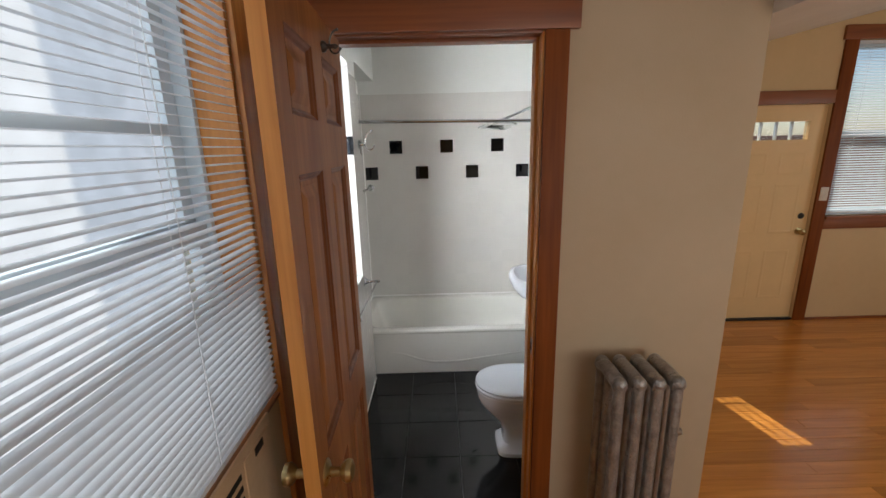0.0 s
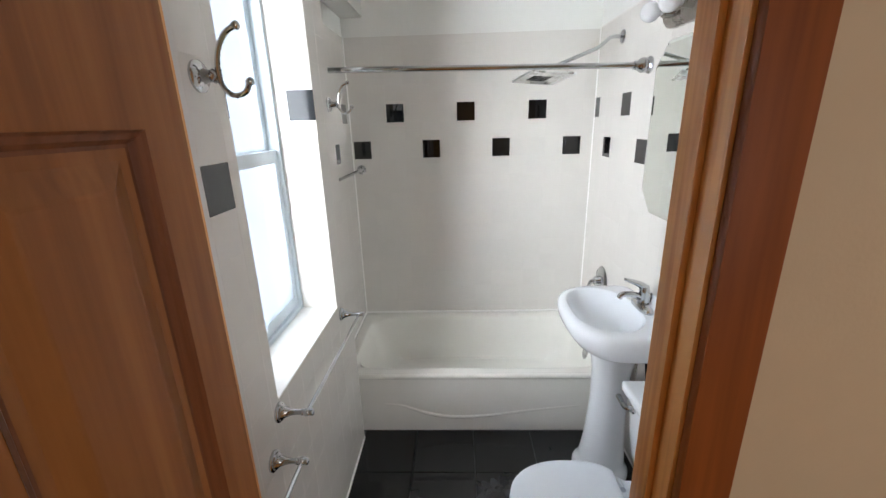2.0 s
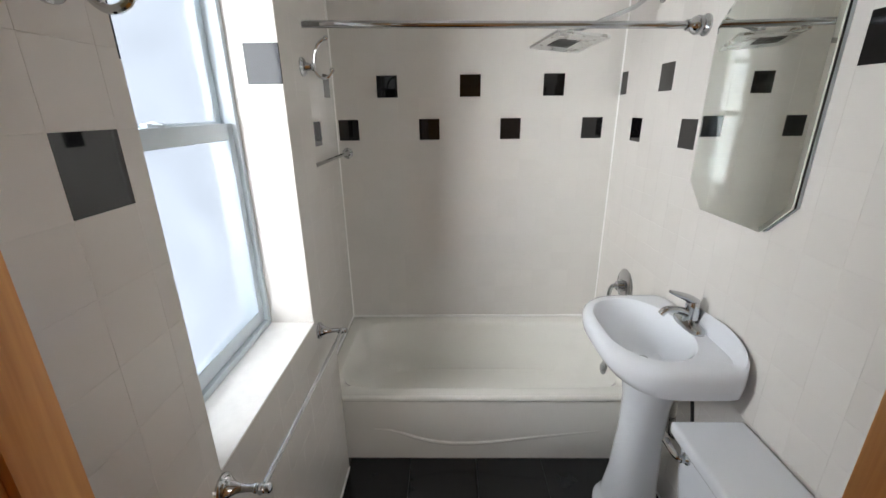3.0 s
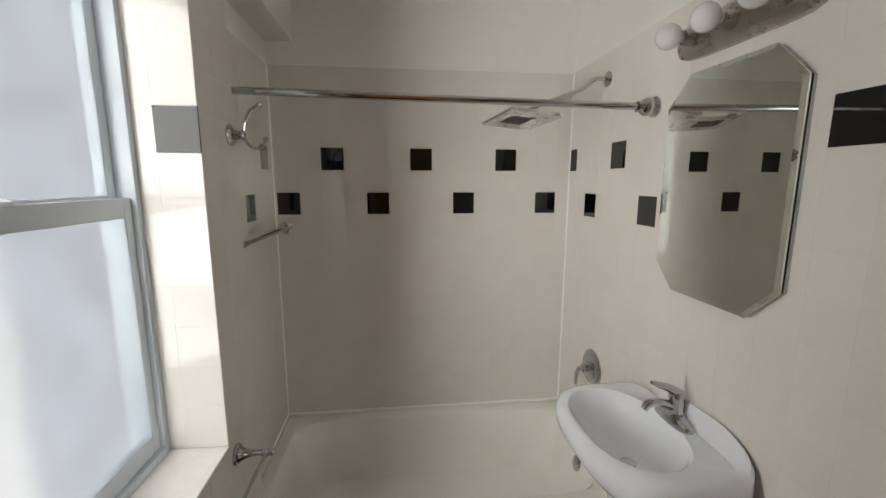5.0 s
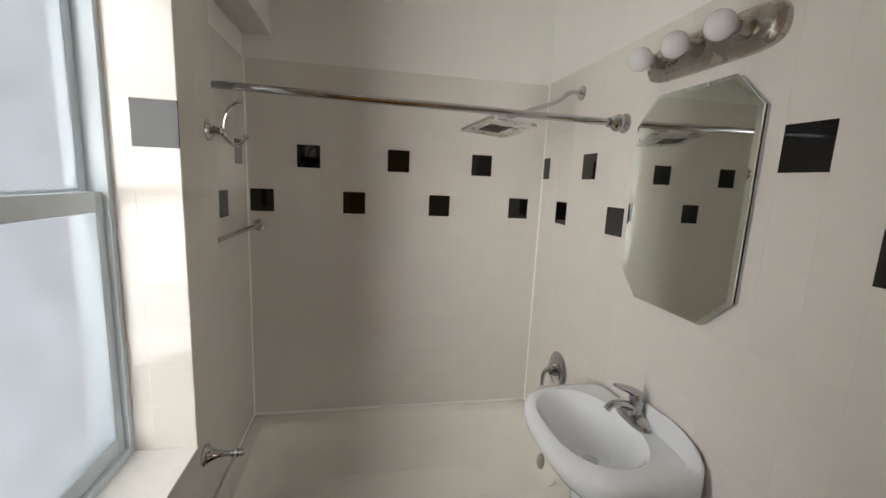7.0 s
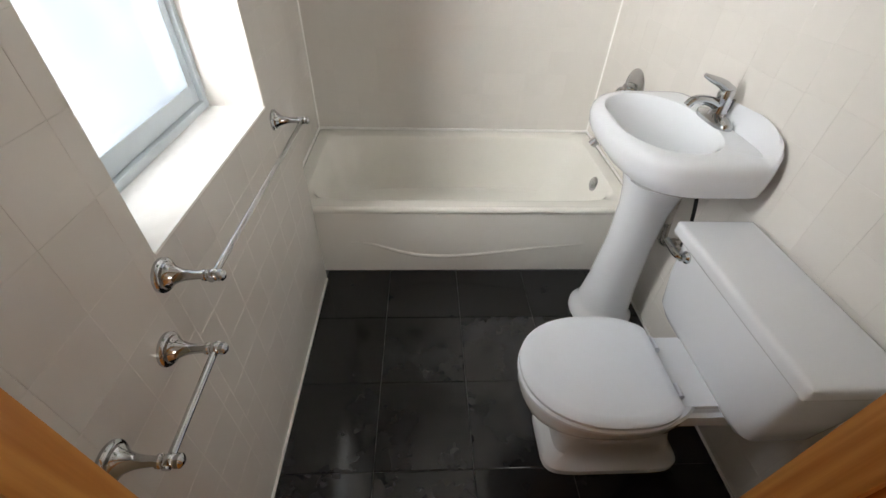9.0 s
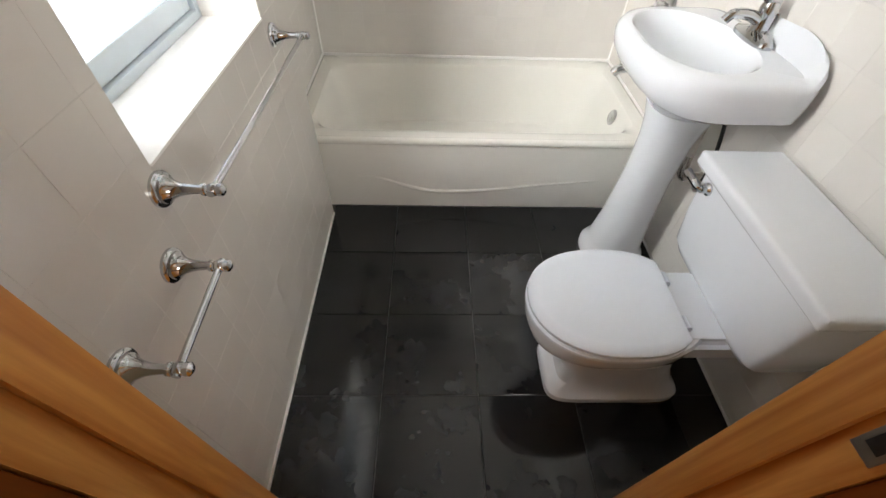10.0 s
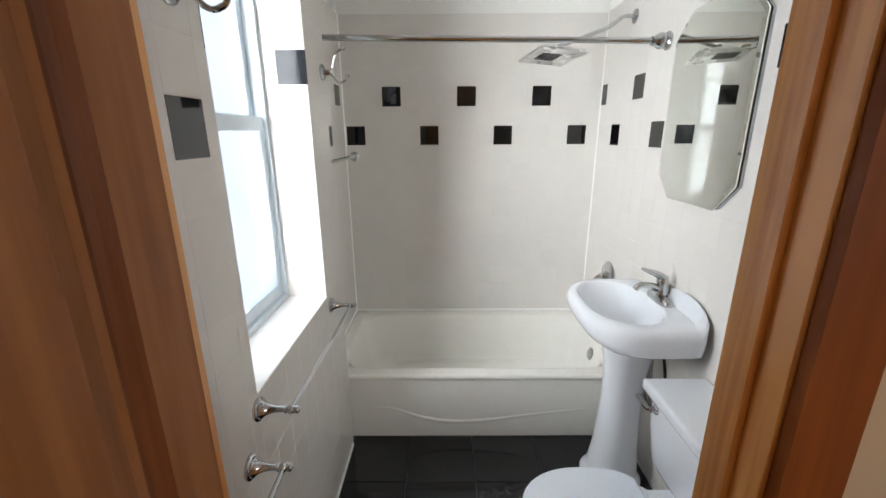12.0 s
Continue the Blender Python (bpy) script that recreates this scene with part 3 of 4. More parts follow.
# ---- bathroom: window ----
def sash_window(name, label, x0, x1, y0, y1, z0, z1, meet, frame_w, sash_w, mat, panes, sill=None):
    """A double-hung window in a wall that runs along y; x0 is its outer and x1 its inner face."""
    ob = thing(name, ((x0 + x1) / 2, (y0 + y1) / 2, z0), label, "window", kind="structure")
    xm = (x0 + x1) / 2
    f = frame_w
    for row in ((x0, y0, z0, x1, y0 + f, z1), (x0, y1 - f, z0, x1, y1, z1), (x0, y0 + f, z0, x1, y1 - f, z0 + f), (x0, y0 + f, z1 - f, x1, y1 - f, z1)):
        part("window_frame", boxes(row, bevel=0.003), mat, ob)
    a, b = y0 + f + 0.002, y1 - f - 0.002
    low, high = (xm + 0.002, x1 - 0.012), (x0 + 0.010, xm - 0.002)
    for (xa, xb), za, zb, rail, pane in ((low, z0 + f + 0.002, meet + 0.017, 0.046, panes[0]), (high, meet - 0.017, z1 - f - 0.002, 0.040, panes[1])):
        s = part("sash", boxes((xa, a, za, xb, a + sash_w, zb), (xa, b - sash_w, za, xb, b, zb), (xa, a + sash_w, za, xb, b - sash_w, za + rail), (xa, a + sash_w, zb - rail, xb, b - sash_w, zb), bevel=0.002), mat, ob)
        g = part("pane", boxes((xb - 0.0035, a + sash_w, za + rail, xb - 0.0005, b - sash_w, zb - rail)), pane, s, smooth=False)
        g.visible_shadow = False
    return ob


bath_window = sash_window("window_1", "white vinyl double-hung window with frosted panes", -0.612, -0.532, WY0, WY1, WZ0, WZ1, 1.555, 0.022, 0.026, VINYL, (FROSTED, FROSTED))
bm = bmesh.new()
lathe(bm, (-0.562, 2.03, 1.572), (0, 0, 1), [(0, 0.02), (0.006, 0.02), (0.010, 0.012), (0.014, 0.001)], 16)
box(bm, -0.570, 2.0, 1.572, -0.554, 2.06, 1.582, 0.003)
part("sash_lock", bm, VINYL, bath_window)

# ---- bathroom: tub ----
tub = thing("bathtub", (0.25, 3.0, 0), "white enamelled bathtub with a plain apron in a tiled recess", "bathtub")
TX0, TX1, TY0, TY1, RIM = XA + 0.002, XR - 0.002, 2.622, YB - 0.002, 0.365
tcx, tcy = (TX0 + TX1) / 2, (TY0 + TY1) / 2
bm = bmesh.new()
loops = []
hx, hy = (TX1 - TX0) / 2, (TY1 - TY0) / 2
for z, dx, dy, power, shift in ((0.345, 0.0, 0.0, 60, 0), (0.358, 0.002, 0.002, 60, 0), (RIM, 0.010, 0.010, 40, 0), (RIM + 0.001, 0.045, 0.055, 18, 0), (RIM - 0.006, 0.062, 0.075, 9, 0), (RIM - 0.03, 0.075, 0.088, 7, 0),
                                (0.22, 0.11, 0.105, 6, 0.0), (0.12, 0.15, 0.125, 5, 0.0), (0.075, 0.19, 0.15, 4.5, 0.0), (0.058, 0.26, 0.20, 4, 0), (0.052, 0.45, 0.28, 3, 0)):
    loops.append(oval(tcx + shift, tcy, z, hx - dx, hy - dy, power, 96))
rings(bm, loops, cap_start=False)
part("basin", bm, ENAMEL, tub)
bm = boxes((TX0, TY0 + 0.010, 0.003, TX1, TY0 + 0.035, 0.350), bevel=0.004)
part("apron", bm, ENAMEL, tub)
bm = bmesh.new()
tube(bm, [(TX0 + 0.002, TY0 + 0.016, 0.350), (0.25, TY0 + 0.016, 0.350), (TX1 - 0.002, TY0 + 0.016, 0.350)], 0.0165, 16, 4)
part("rolled_edge", bm, ENAMEL, tub)
bm = bmesh.new()
tube(bm, [(-0.26, TY0 + 0.011, 0.175), (-0.17, TY0 + 0.0095, 0.165), (-0.03, TY0 + 0.008, 0.115), (0.10, TY0 + 0.007, 0.092), (0.28, TY0 + 0.008, 0.098), (0.55, TY0 + 0.0095, 0.135), (0.80, TY0 + 0.0115, 0.165)], 0.014, 14, 10)
bmesh.ops.translate(bm, verts=bm.verts, vec=(0, 0.0115, 0))
part("moulded_ridge", bm, ENAMEL, tub)
bm = bmesh.new()
lathe(bm, (0.918, 2.945, 0.295), (-1, 0, 0.25), [(0, 0.036), (0.004, 0.036), (0.008, 0.030), (0.009, 0.012), (0.011, 0.010), (0.012, 0.001)])
part("overflow_plate", bm, CHROME, tub)

spout = thing("tub_spout", (XR, 3.03, 0.49), "short chrome tub spout with a diverter knob", "spout")
bm = bmesh.new()
tube(bm, [(XR, 3.03, 0.495), (0.95, 3.03, 0.495), (0.905, 3.03, 0.485), (0.885, 3.03, 0.465)], 0.024, 16, 6, taper=(1.0, 0.8))
part("spout_body", bm, CHROME, spout)
bm = bmesh.new()
lathe(bm, (0.905, 3.03, 0.502), (0, 0, 1), [(0, 0.004), (0.018, 0.004), (0.02, 0.008), (0.028, 0.008), (0.03, 0.001)], 12)
part("diverter_knob", bm, CHROME, spout)

valve = thing("shower_valve", (XR, 3.025, 0.735), "oval chrome shower valve with a lever handle", "valve")
bm = bmesh.new()
lathe(bm, (XR, 3.025, 0.735), (-1, 0, 0), [(0, 0.088), (0.003, 0.088), (0.010, 0.080), (0.014, 0.050), (0.016, 0.032), (0.045, 0.026), (0.050, 0.018), (0.051, 0.001)], 32)
part("escutcheon", bm, CHROME, valve)
bm = bmesh.new()
tube(bm, [(XR - 0.045, 3.025, 0.735), (XR - 0.062, 3.03, 0.730), (XR - 0.070, 3.04, 0.700), (XR - 0.070, 3.045, 0.645)], 0.012, 12, 6, taper=(1.1, 0.75))
part("lever", bm, CHROME, valve)

shower = thing("rain_shower", (XR, 3.05, 2.05), "square chrome rain shower head on a bent arm", "shower head")
bm = bmesh.new()
lathe(bm, (XR, 3.05, 2.05), (-1, 0, 0), [(0, 0.033), (0.004, 0.032), (0.010, 0.018), (0.014, 0.011)])
part("flange", bm, CHROME, shower)
bm = bmesh.new()
tube(bm, [(XR - 0.005, 3.05, 2.05), (0.945, 3.045, 2.048), (0.905, 3.03, 2.018), (0.86, 3.015, 1.992), (0.72, 2.975, 1.938), (0.61, 2.945, 1.895), (0.59, 2.94, 1.872)], 0.0095, 12, 6)
part("arm", bm, CHROME, shower)
bm = bmesh.new()
lathe(bm, (0.60, 2.942, 1.905), (-0.25, 0, -1), [(0, 0.012), (0.010, 0.017), (0.022, 0.018), (0.034, 0.014), (0.040, 0.020)], 16)
part("swivel", bm, CHROME, shower)
bm = bmesh.new()
box(bm, -0.116, -0.116, -0.006, 0.116, 0.116, 0.006, 0.004)
head_m = pose(0.590, 2.935, 1.858, -7, 3, 16)
bmesh.ops.transform(bm, matrix=head_m, verts=bm.verts)
part("plate", bm, SATIN, shower)
bm = bmesh.new()
for i in range(8):
    for j in range(8):
        box(bm, -0.068 + i * 0.0125 - 0.0042, -0.045 + j * 0.0125 - 0.0042, -0.0072, -0.068 + i * 0.0125 + 0.0042, -0.045 + j * 0.0125 + 0.0042, -0.0055)
bmesh.ops.transform(bm, matrix=head_m, verts=bm.verts)
part("nozzles", bm, BLACK_GAP, shower, "small dark nozzles", kind="stuff")

rod = thing("shower_rod", (0.25, 2.70, 1.87), "straight chrome shower curtain rod across the tub", "curtain rod")
bm = bmesh.new()
tube(bm, [(XA + 0.012, 2.70, 1.896), (XR - 0.012, 2.70, 1.874)], 0.0125, 20, 1)
part("tube", bm, CHROME, rod)
for x, s, z in ((XA, 1, 1.896), (XR, -1, 1.874)):
    bm = bmesh.new()
    lathe(bm, (x, 2.70, z), (s, 0, 0), [(0, 0.036), (0.006, 0.036), (0.013, 0.030), (0.018, 0.025), (0.023, 0.031), (0.036, 0.032), (0.047, 0.027), (0.055, 0.020), (0.070, 0.018)], 24)
    part("end_flange", bm, CHROME, rod)


def towel_bar(y0, y1, z, z1, reach, label, group="towel bars"):
    """Two flared posts and a thin bar between them on the left wall."""
    ob = thing("towel_bar", (XL, (y0 + y1) / 2, z), label, "towel bar", group)
    for y, zp in ((y0, z), (y1, z1)):
        bm = bmesh.new()
        lathe(bm, (XL, y, zp), (1, 0, 0), [(0, 0.031), (0.005, 0.031), (0.008, 0.0285), (0.009, 0.025), (0.013, 0.024), (0.016, 0.020), (0.024, 0.0150), (0.036, 0.0105), (0.050, 0.0085), (reach - 0.018, 0.0075), (reach - 0.016, 0.0105), (reach - 0.012, 0.0105), (reach - 0.010, 0.0085), (reach + 0.009, 0.0085), (reach + 0.010, 0.0110), (reach + 0.016, 0.0105), (reach + 0.020, 0.006), (reach + 0.021, 0.0005)], 24)
        part("post", bm, CHROME, ob)
    bm = bmesh.new()
    tube(bm, [(XL + reach, y0 - 0.012, z), (XL + reach, y1 + 0.012, z1)], 0.0062, 14, 1)
    for y, zp in ((y0, z), (y1, z1)):
        ball(bm, (XL + reach, y, zp), 0.0115, 14)
    part("bar", bm, CHROME, ob)
    return ob


towel_bar(1.730, 2.405, 0.853, 0.838, 0.085, "chrome towel bar on flared posts under the window")
towel_bar(1.473, 1.656, 0.733, 0.746, 0.082, "short chrome towel bar on flared posts")
soap = thing("corner_towel_bar", (XA, 3.15, 1.375), "short chrome bar in the tub recess", "towel bar")
bm = bmesh.new()
lathe(bm, (-0.462, YB, 1.380), (0, -1, 0), [(0, 0.030), (0.006, 0.030), (0.016, 0.017), (0.045, 0.012), (0.050, 0.015), (0.058, 0.014), (0.06, 0.001)], 18)
part("post", bm, CHROME, soap)
bm = bmesh.new()
tube(bm, [(-0.445, 3.352, 1.388), (-0.462, 3.10, 1.384), (-0.478, 2.86, 1.380)], 0.009, 14, 4)
ball(bm, (-0.478, 2.855, 1.380), 0.0135, 14)
part("bar", bm, CHROME, soap)

# ---- bathroom: mirror cabinet and light ----
MX, MY0, MY1, MZ0, MZ1, CUT = 0.978, 2.122, 2.588, 1.262, 1.935, 0.088


def octagon(x, inset):
    a0, a1, b0, b1, c = MY0 + inset, MY1 - inset, MZ0 + inset, MZ1 - inset, CUT - inset * 0.586
    return [Vector((x, y, z)) for y, z in ((a0 + c, b0), (a1 - c, b0), (a1, b0 + c), (a1, b1 - c), (a1 - c, b1), (a0 + c, b1), (a0, b1 - c), (a0, b0 + c))]


mirror = thing("mirror_cabinet", (XR, 2.35, MZ0), "tall clear wall mirror with cut corners above the basin", "mirror")
bm = bmesh.new()
rings(bm, [octagon(XR, 0.004), octagon(MX + 0.017, 0.002)])
part("cabinet_body", bm, VINYL, mirror, smooth=False)
# Black filler whose colour stands for the dark gap behind the mirror glass.
bm = bmesh.new()
rings(bm, [octagon(MX + 0.0168, 0.003), octagon(MX + 0.0085, 0.003)])
part("gasket", bm, BLACK_GAP, mirror, smooth=False)
bm = bmesh.new()
rings(bm, [octagon(MX + 0.008, 0.0), octagon(MX + 0.003, 0.0)], cap_end=False)
rings(bm, [octagon(MX + 0.003, 0.0), octagon(MX, 0.0125)], cap_start=False)
part("mirror_glass", bm, MIRROR, mirror, "mirror glass with a bevelled edge", smooth=False)

vanity = thing("vanity_light", (XR, 2.35, 2.035), "brushed nickel bar light with three unlit globe bulbs", "wall light")
LY0, LY1, LZ = 2.108, 2.578, 2.034
bm = bmesh.new()


def bar_loop(x, inset):
    hz, hy = 0.056 - inset, (LY1 - LY0) / 2 - inset
    pts = []
    for i in range(48):
        a = 2 * math.pi * i / 48
        c, s = math.cos(a), math.sin(a)
        pts.append(Vector((x, (LY0 + LY1) / 2 + hy * math.copysign(abs(c) ** 0.28, c), LZ + hz * math.copysign(abs(s) ** 0.75, s))))
    return pts


rings(bm, [bar_loop(XR, 0.0), bar_loop(XR - 0.018, 0.0), bar_loop(XR - 0.032, 0.012), bar_loop(XR - 0.036, 0.022)])
part("back_bar", bm, NICKEL, vanity)
for y in (2.192, 2.343, 2.490):
    bm = bmesh.new()
    lathe(bm, (XR - 0.034, y, LZ), (-1, 0, 0), [(0, 0.027), (0.006, 0.026), (0.020, 0.022), (0.034, 0.021), (0.036, 0.018)], 20)
    socket = part("socket", bm, NICKEL, vanity)
    bm = bmesh.new()
    prof = [(0.0, 0.013), (0.010, 0.015)] + [(0.047 - 0.036 * math.cos(a), 0.036 * math.sin(a)) for a in [0.42 + k * (math.pi - 0.42) / 14 for k in range(15)]]
    lathe(bm, (XR - 0.066, y, LZ), (-1, 0, 0), prof, 28)
    part("bulb", bm, BULB_GLASS, socket, "white globe bulb")

# ---- bathroom: basin ----
sink = thing("pedestal_sink", (0.83, 2.40, 0), "white porcelain pedestal sink with chrome faucet", "sink")
BZ = 0.866
SCX, SCY = 0.835, 2.380


def dee(z, front, half, back, power=2.8, seg=64, yc=SCY):
    """The basin's outline: a rounded front towards -x, straight sides at the wall."""
    out = []
    for i in range(seg):
        a = 2 * math.pi * i / seg
        c, s = math.cos(a), math.sin(a)
        y = yc + half * math.copysign(abs(s) ** (2 / (power if c < 0 else 5.5)), s)
        if c < 0:
            x = SCX - (SCX - front) * abs(c) ** (2 / power)
        else:
            x = SCX + (back - SCX) * min(1.0, abs(c) ** (2 / 9.0))
        out.append(Vector((x, y, z)))
    return out


bm = bmesh.new()
B = XR - 0.003
loops = [dee(0.66, 0.755, 0.085, 0.93), dee(0.70, 0.722, 0.130, 0.97), dee(0.735, 0.678, 0.200, B), dee(0.752, 0.652, 0.255, B), dee(0.766, 0.634, 0.274, B), dee(0.80, 0.611, 0.281, B), dee(BZ - 0.034, 0.605, 0.282, B),
         dee(BZ - 0.018, 0.609, 0.279, B), dee(BZ - 0.006, 0.618, 0.270, B - 0.004), dee(BZ - 0.001, 0.631, 0.256, B - 0.010), dee(BZ + 0.0005, 0.640, 0.245, 0.972)]
loops += [oval(0.782, SCY + 0.004, BZ + 0.001, 0.150, 0.222, 2.2, 64), oval(0.783, SCY + 0.004, BZ - 0.006, 0.143, 0.213, 2.2, 64), oval(0.785, SCY, BZ - 0.04, 0.130, 0.196, 2.1, 64), oval(0.792, SCY, BZ - 0.09, 0.104, 0.155, 2.0, 64), oval(0.80, SCY, BZ - 0.125, 0.07, 0.10, 2.0, 64), oval(0.805, SCY, BZ - 0.138, 0.025, 0.025, 2.0, 64)]
for loop in loops[6:10]:
    for v in loop:   # a ledge rises along the wall behind the faucet and falls towards the corners
        u, w = min(1.0, max(0.0, (v.x - 0.955) / 0.035)), min(1.0, max(0.0, (0.275 + v.y - SCY) / 0.16))
        far = min(1.0, max(0.0, (SCY + 0.07 - v.y) / 0.09))
        v.z += u * u * (3 - 2 * u) * (0.024 + 0.044 * w * (2 - w)) * far * far * (3 - 2 * far)
rings(bm, loops)
part("basin", bm, PORCELAIN, sink)
bm = bmesh.new()
ped = []
for z, ax, ay, cx in ((0.0, 0.128, 0.118, 0.835), (0.025, 0.128, 0.118, 0.835), (0.040, 0.118, 0.110, 0.835), (0.055, 0.108, 0.100, 0.837), (0.075, 0.104, 0.096, 0.838), (0.20, 0.090, 0.083, 0.842), (0.40, 0.080, 0.074, 0.845), (0.55, 0.082, 0.078, 0.845), (0.62, 0.092, 0.090, 0.845), (0.672, 0.106, 0.110, 0.845)):
    ped.append(oval(cx, SCY, z, ax, ay, 2.3, 48))
rings(bm, ped)
part("pedestal", bm, PORCELAIN, sink)
bm = bmesh.new()
lathe(bm, (0.805, SCY, BZ - 0.139), (0, 0, 1), [(0, 0.026), (0.003, 0.026), (0.005, 0.020), (0.004, 0.012), (0.006, 0.001)])
part("drain", bm, CHROME, sink)

faucet = thing("faucet", (0.948, 2.383, BZ), "single-lever chrome basin faucet", "faucet")
bm = bmesh.new()
fl = [oval(0.948, 2.383, BZ + z, ax, ay, 2.6, 40) for z, ax, ay in ((0.0, 0.028, 0.080), (0.010, 0.028, 0.080), (0.018, 0.024, 0.074), (0.026, 0.020, 0.045), (0.030, 0.018, 0.030))]
rings(bm, fl)
part("base_plate", bm, CHROME, faucet)
bm = bmesh.new()
lathe(bm, (0.950, 2.383, BZ + 0.02), (0, 0, 1), [(0, 0.026), (0.02, 0.022), (0.045, 0.021), (0.062, 0.023), (0.076, 0.019), (0.080, 0.002)])
tube(bm, [(0.945, 2.383, BZ + 0.045), (0.905, 2.383, BZ + 0.062), (0.862, 2.383, BZ + 0.063), (0.845, 2.383, BZ + 0.045)], 0.0135, 14, 6, taper=(1.15, 0.85))
part("spout", bm, CHROME, faucet)
bm = bmesh.new()
tube(bm, [(0.958, 2.383, BZ + 0.088), (0.925, 2.383, BZ + 0.110), (0.885, 2.383, BZ + 0.125), (0.862, 2.383, BZ + 0.134)], 0.0095, 12, 6, taper=(1.9, 0.55))
part("lever", bm, CHROME, faucet)
bm = bmesh.new()
tube(bm, [(0.983, 2.383, BZ + 0.0), (0.983, 2.383, BZ + 0.06)], 0.0035, 8, 1)
ball(bm, (0.983, 2.383, BZ + 0.063), 0.006, 10)
part("pop_up_rod", bm, CHROME, faucet)

plumb = thing("sink_plumbing", (XR, 2.30, 0.4), "chrome trap and shut-off valves behind the pedestal", "plumbing")
bm = bmesh.new()
tube(bm, [(0.93, 2.36, 0.66), (0.93, 2.345, 0.50), (0.94, 2.33, 0.43), (XR, 2.33, 0.43)], 0.017, 12, 6)
part("trap", bm, NICKEL, plumb)
for y in (2.255, 2.49):
    bm = bmesh.new()
    lathe(bm, (XR, y, 0.44), (-1, 0, 0), [(0, 0.024), (0.004, 0.022), (0.008, 0.009), (0.045, 0.009), (0.047, 0.014), (0.062, 0.014), (0.064, 0.001)], 16)
    ball(bm, (XR - 0.055, y, 0.46), 0.013, 10)
    part("stop_valve", bm, NICKEL, plumb)
    bm = bmesh.new()
    tube(bm, [(XR - 0.052, y, 0.46), (XR - 0.05, y + 0.01, 0.55), (XR - 0.045, (y + 2.38) / 2, 0.66), (0.955, 2.38, 0.74)], 0.006, 8, 6)
    part("supply_hose", bm, DARK_METAL, plumb, "dark braided hose")

# ---- bathroom: toilet ----
toilet = thing("toilet", (0.70, 1.83, 0), "white porcelain two-piece toilet with the lid down", "toilet")
TYC = 1.82
bm = bmesh.new()
tl = []
for z, x0, x1, w, p in ((0.372, 0.835, 0.985, 0.185, 7), (0.385, 0.820, 0.990, 0.212, 8), (0.41, 0.812, 0.992, 0.228, 10), (0.52, 0.803, 0.994, 0.240, 12), (0.655, 0.797, 0.994, 0.246, 14)):
    tl.append(oval((x0 + x1) / 2, 1.845, z, (x1 - x0) / 2, w, p, 64))
rings(bm, tl)
part("tank", bm, PORCELAIN, toilet)
bm = boxes((0.774, 1.580, 0.652, 0.998, 2.108, 0.694))
bmesh.ops.bevel(bm, geom=bm.edges[:], offset=0.015, segments=4, affect="EDGES", profile=0.6)
part("tank_lid", bm, PORCELAIN, toilet)
bm = bmesh.new()
lathe(bm, (0.800, 2.035, 0.617), (-1, 0, 0), [(0, 0.018), (0.006, 0.018), (0.012, 0.012), (0.022, 0.011)], 16)
tube(bm, [(0.782, 2.035, 0.617), (0.770, 2.048, 0.620), (0.764, 2.098, 0.630)], 0.009, 10, 5, taper=(1.0, 1.2))
part("flush_lever", bm, CHROME, toilet, "chrome flush lever")
bm = bmesh.new()
bl = []
for z, cx, ax, ay, p in ((0.0, 0.655, 0.218, 0.116, 6), (0.022, 0.655, 0.217, 0.115, 6), (0.034, 0.655, 0.208, 0.104, 6), (0.060, 0.657, 0.186, 0.086, 5), (0.12, 0.650, 0.176, 0.080, 4), (0.19, 0.628, 0.186, 0.088, 3), (0.255, 0.590, 0.210, 0.117, 2.6), (0.31, 0.570, 0.232, 0.150, 2.4), (0.35, 0.562, 0.237, 0.163, 2.3), (0.385, 0.561, 0.237, 0.167, 2.3), (0.392, 0.561, 0.231, 0.161, 2.3)):
    bl.append(oval(cx, TYC, z, ax, ay, p, 64))
rings(bm, bl)
part("bowl", bm, PORCELAIN, toilet)
bm = boxes((0.66, 1.695, 0.31, 0.99, 1.945, 0.3935))
bmesh.ops.bevel(bm, geom=bm.edges[:], offset=0.02, segments=3, affect="EDGES")
part("rear_deck", bm, PORCELAIN, toilet)


def lid_loop(z, inset, x_back=0.704):
    out = []
    for i in range(64):
        a = 2 * math.pi * i / 64
        c, s = math.cos(a), math.sin(a)
        ax = 0.222 if c < 0 else 0.215
        x = 0.537 + (ax - inset) * math.copysign(abs(c) ** (2 / (2.15 if c < 0 else 2.8)), c)
        y = TYC - 0.006 + (0.172 - inset) * math.copysign(abs(s) ** (2 / 2.15), s)
        out.append(Vector((min(x, x_back - inset), y, z)))
    return out


bm = bmesh.new()
rings(bm, [lid_loop(0.394, 0.006), lid_loop(0.399, 0.001), lid_loop(0.409, 0.001), lid_loop(0.413, 0.006)])
part("seat", bm, SEAT_PLASTIC, toilet)
bm = bmesh.new()
rings(bm, [lid_loop(0.416, 0.008), lid_loop(0.420, 0.003), lid_loop(0.430, 0.003), lid_loop(0.436, 0.010), lid_loop(0.438, 0.03)])
part("lid", bm, SEAT_PLASTIC, toilet, "closed glossy lid")
for y in (TYC - 0.072, TYC + 0.072):
    bm = bmesh.new()
    tube(bm, [(0.715, y - 0.018, 0.412), (0.715, y + 0.018, 0.412)], 0.010, 12, 1)
    box(bm, 0.708, y - 0.014, 0.384, 0.732, y + 0.014, 0.408, 0.004)
    part("hinge", bm, SEAT_PLASTIC, toilet)

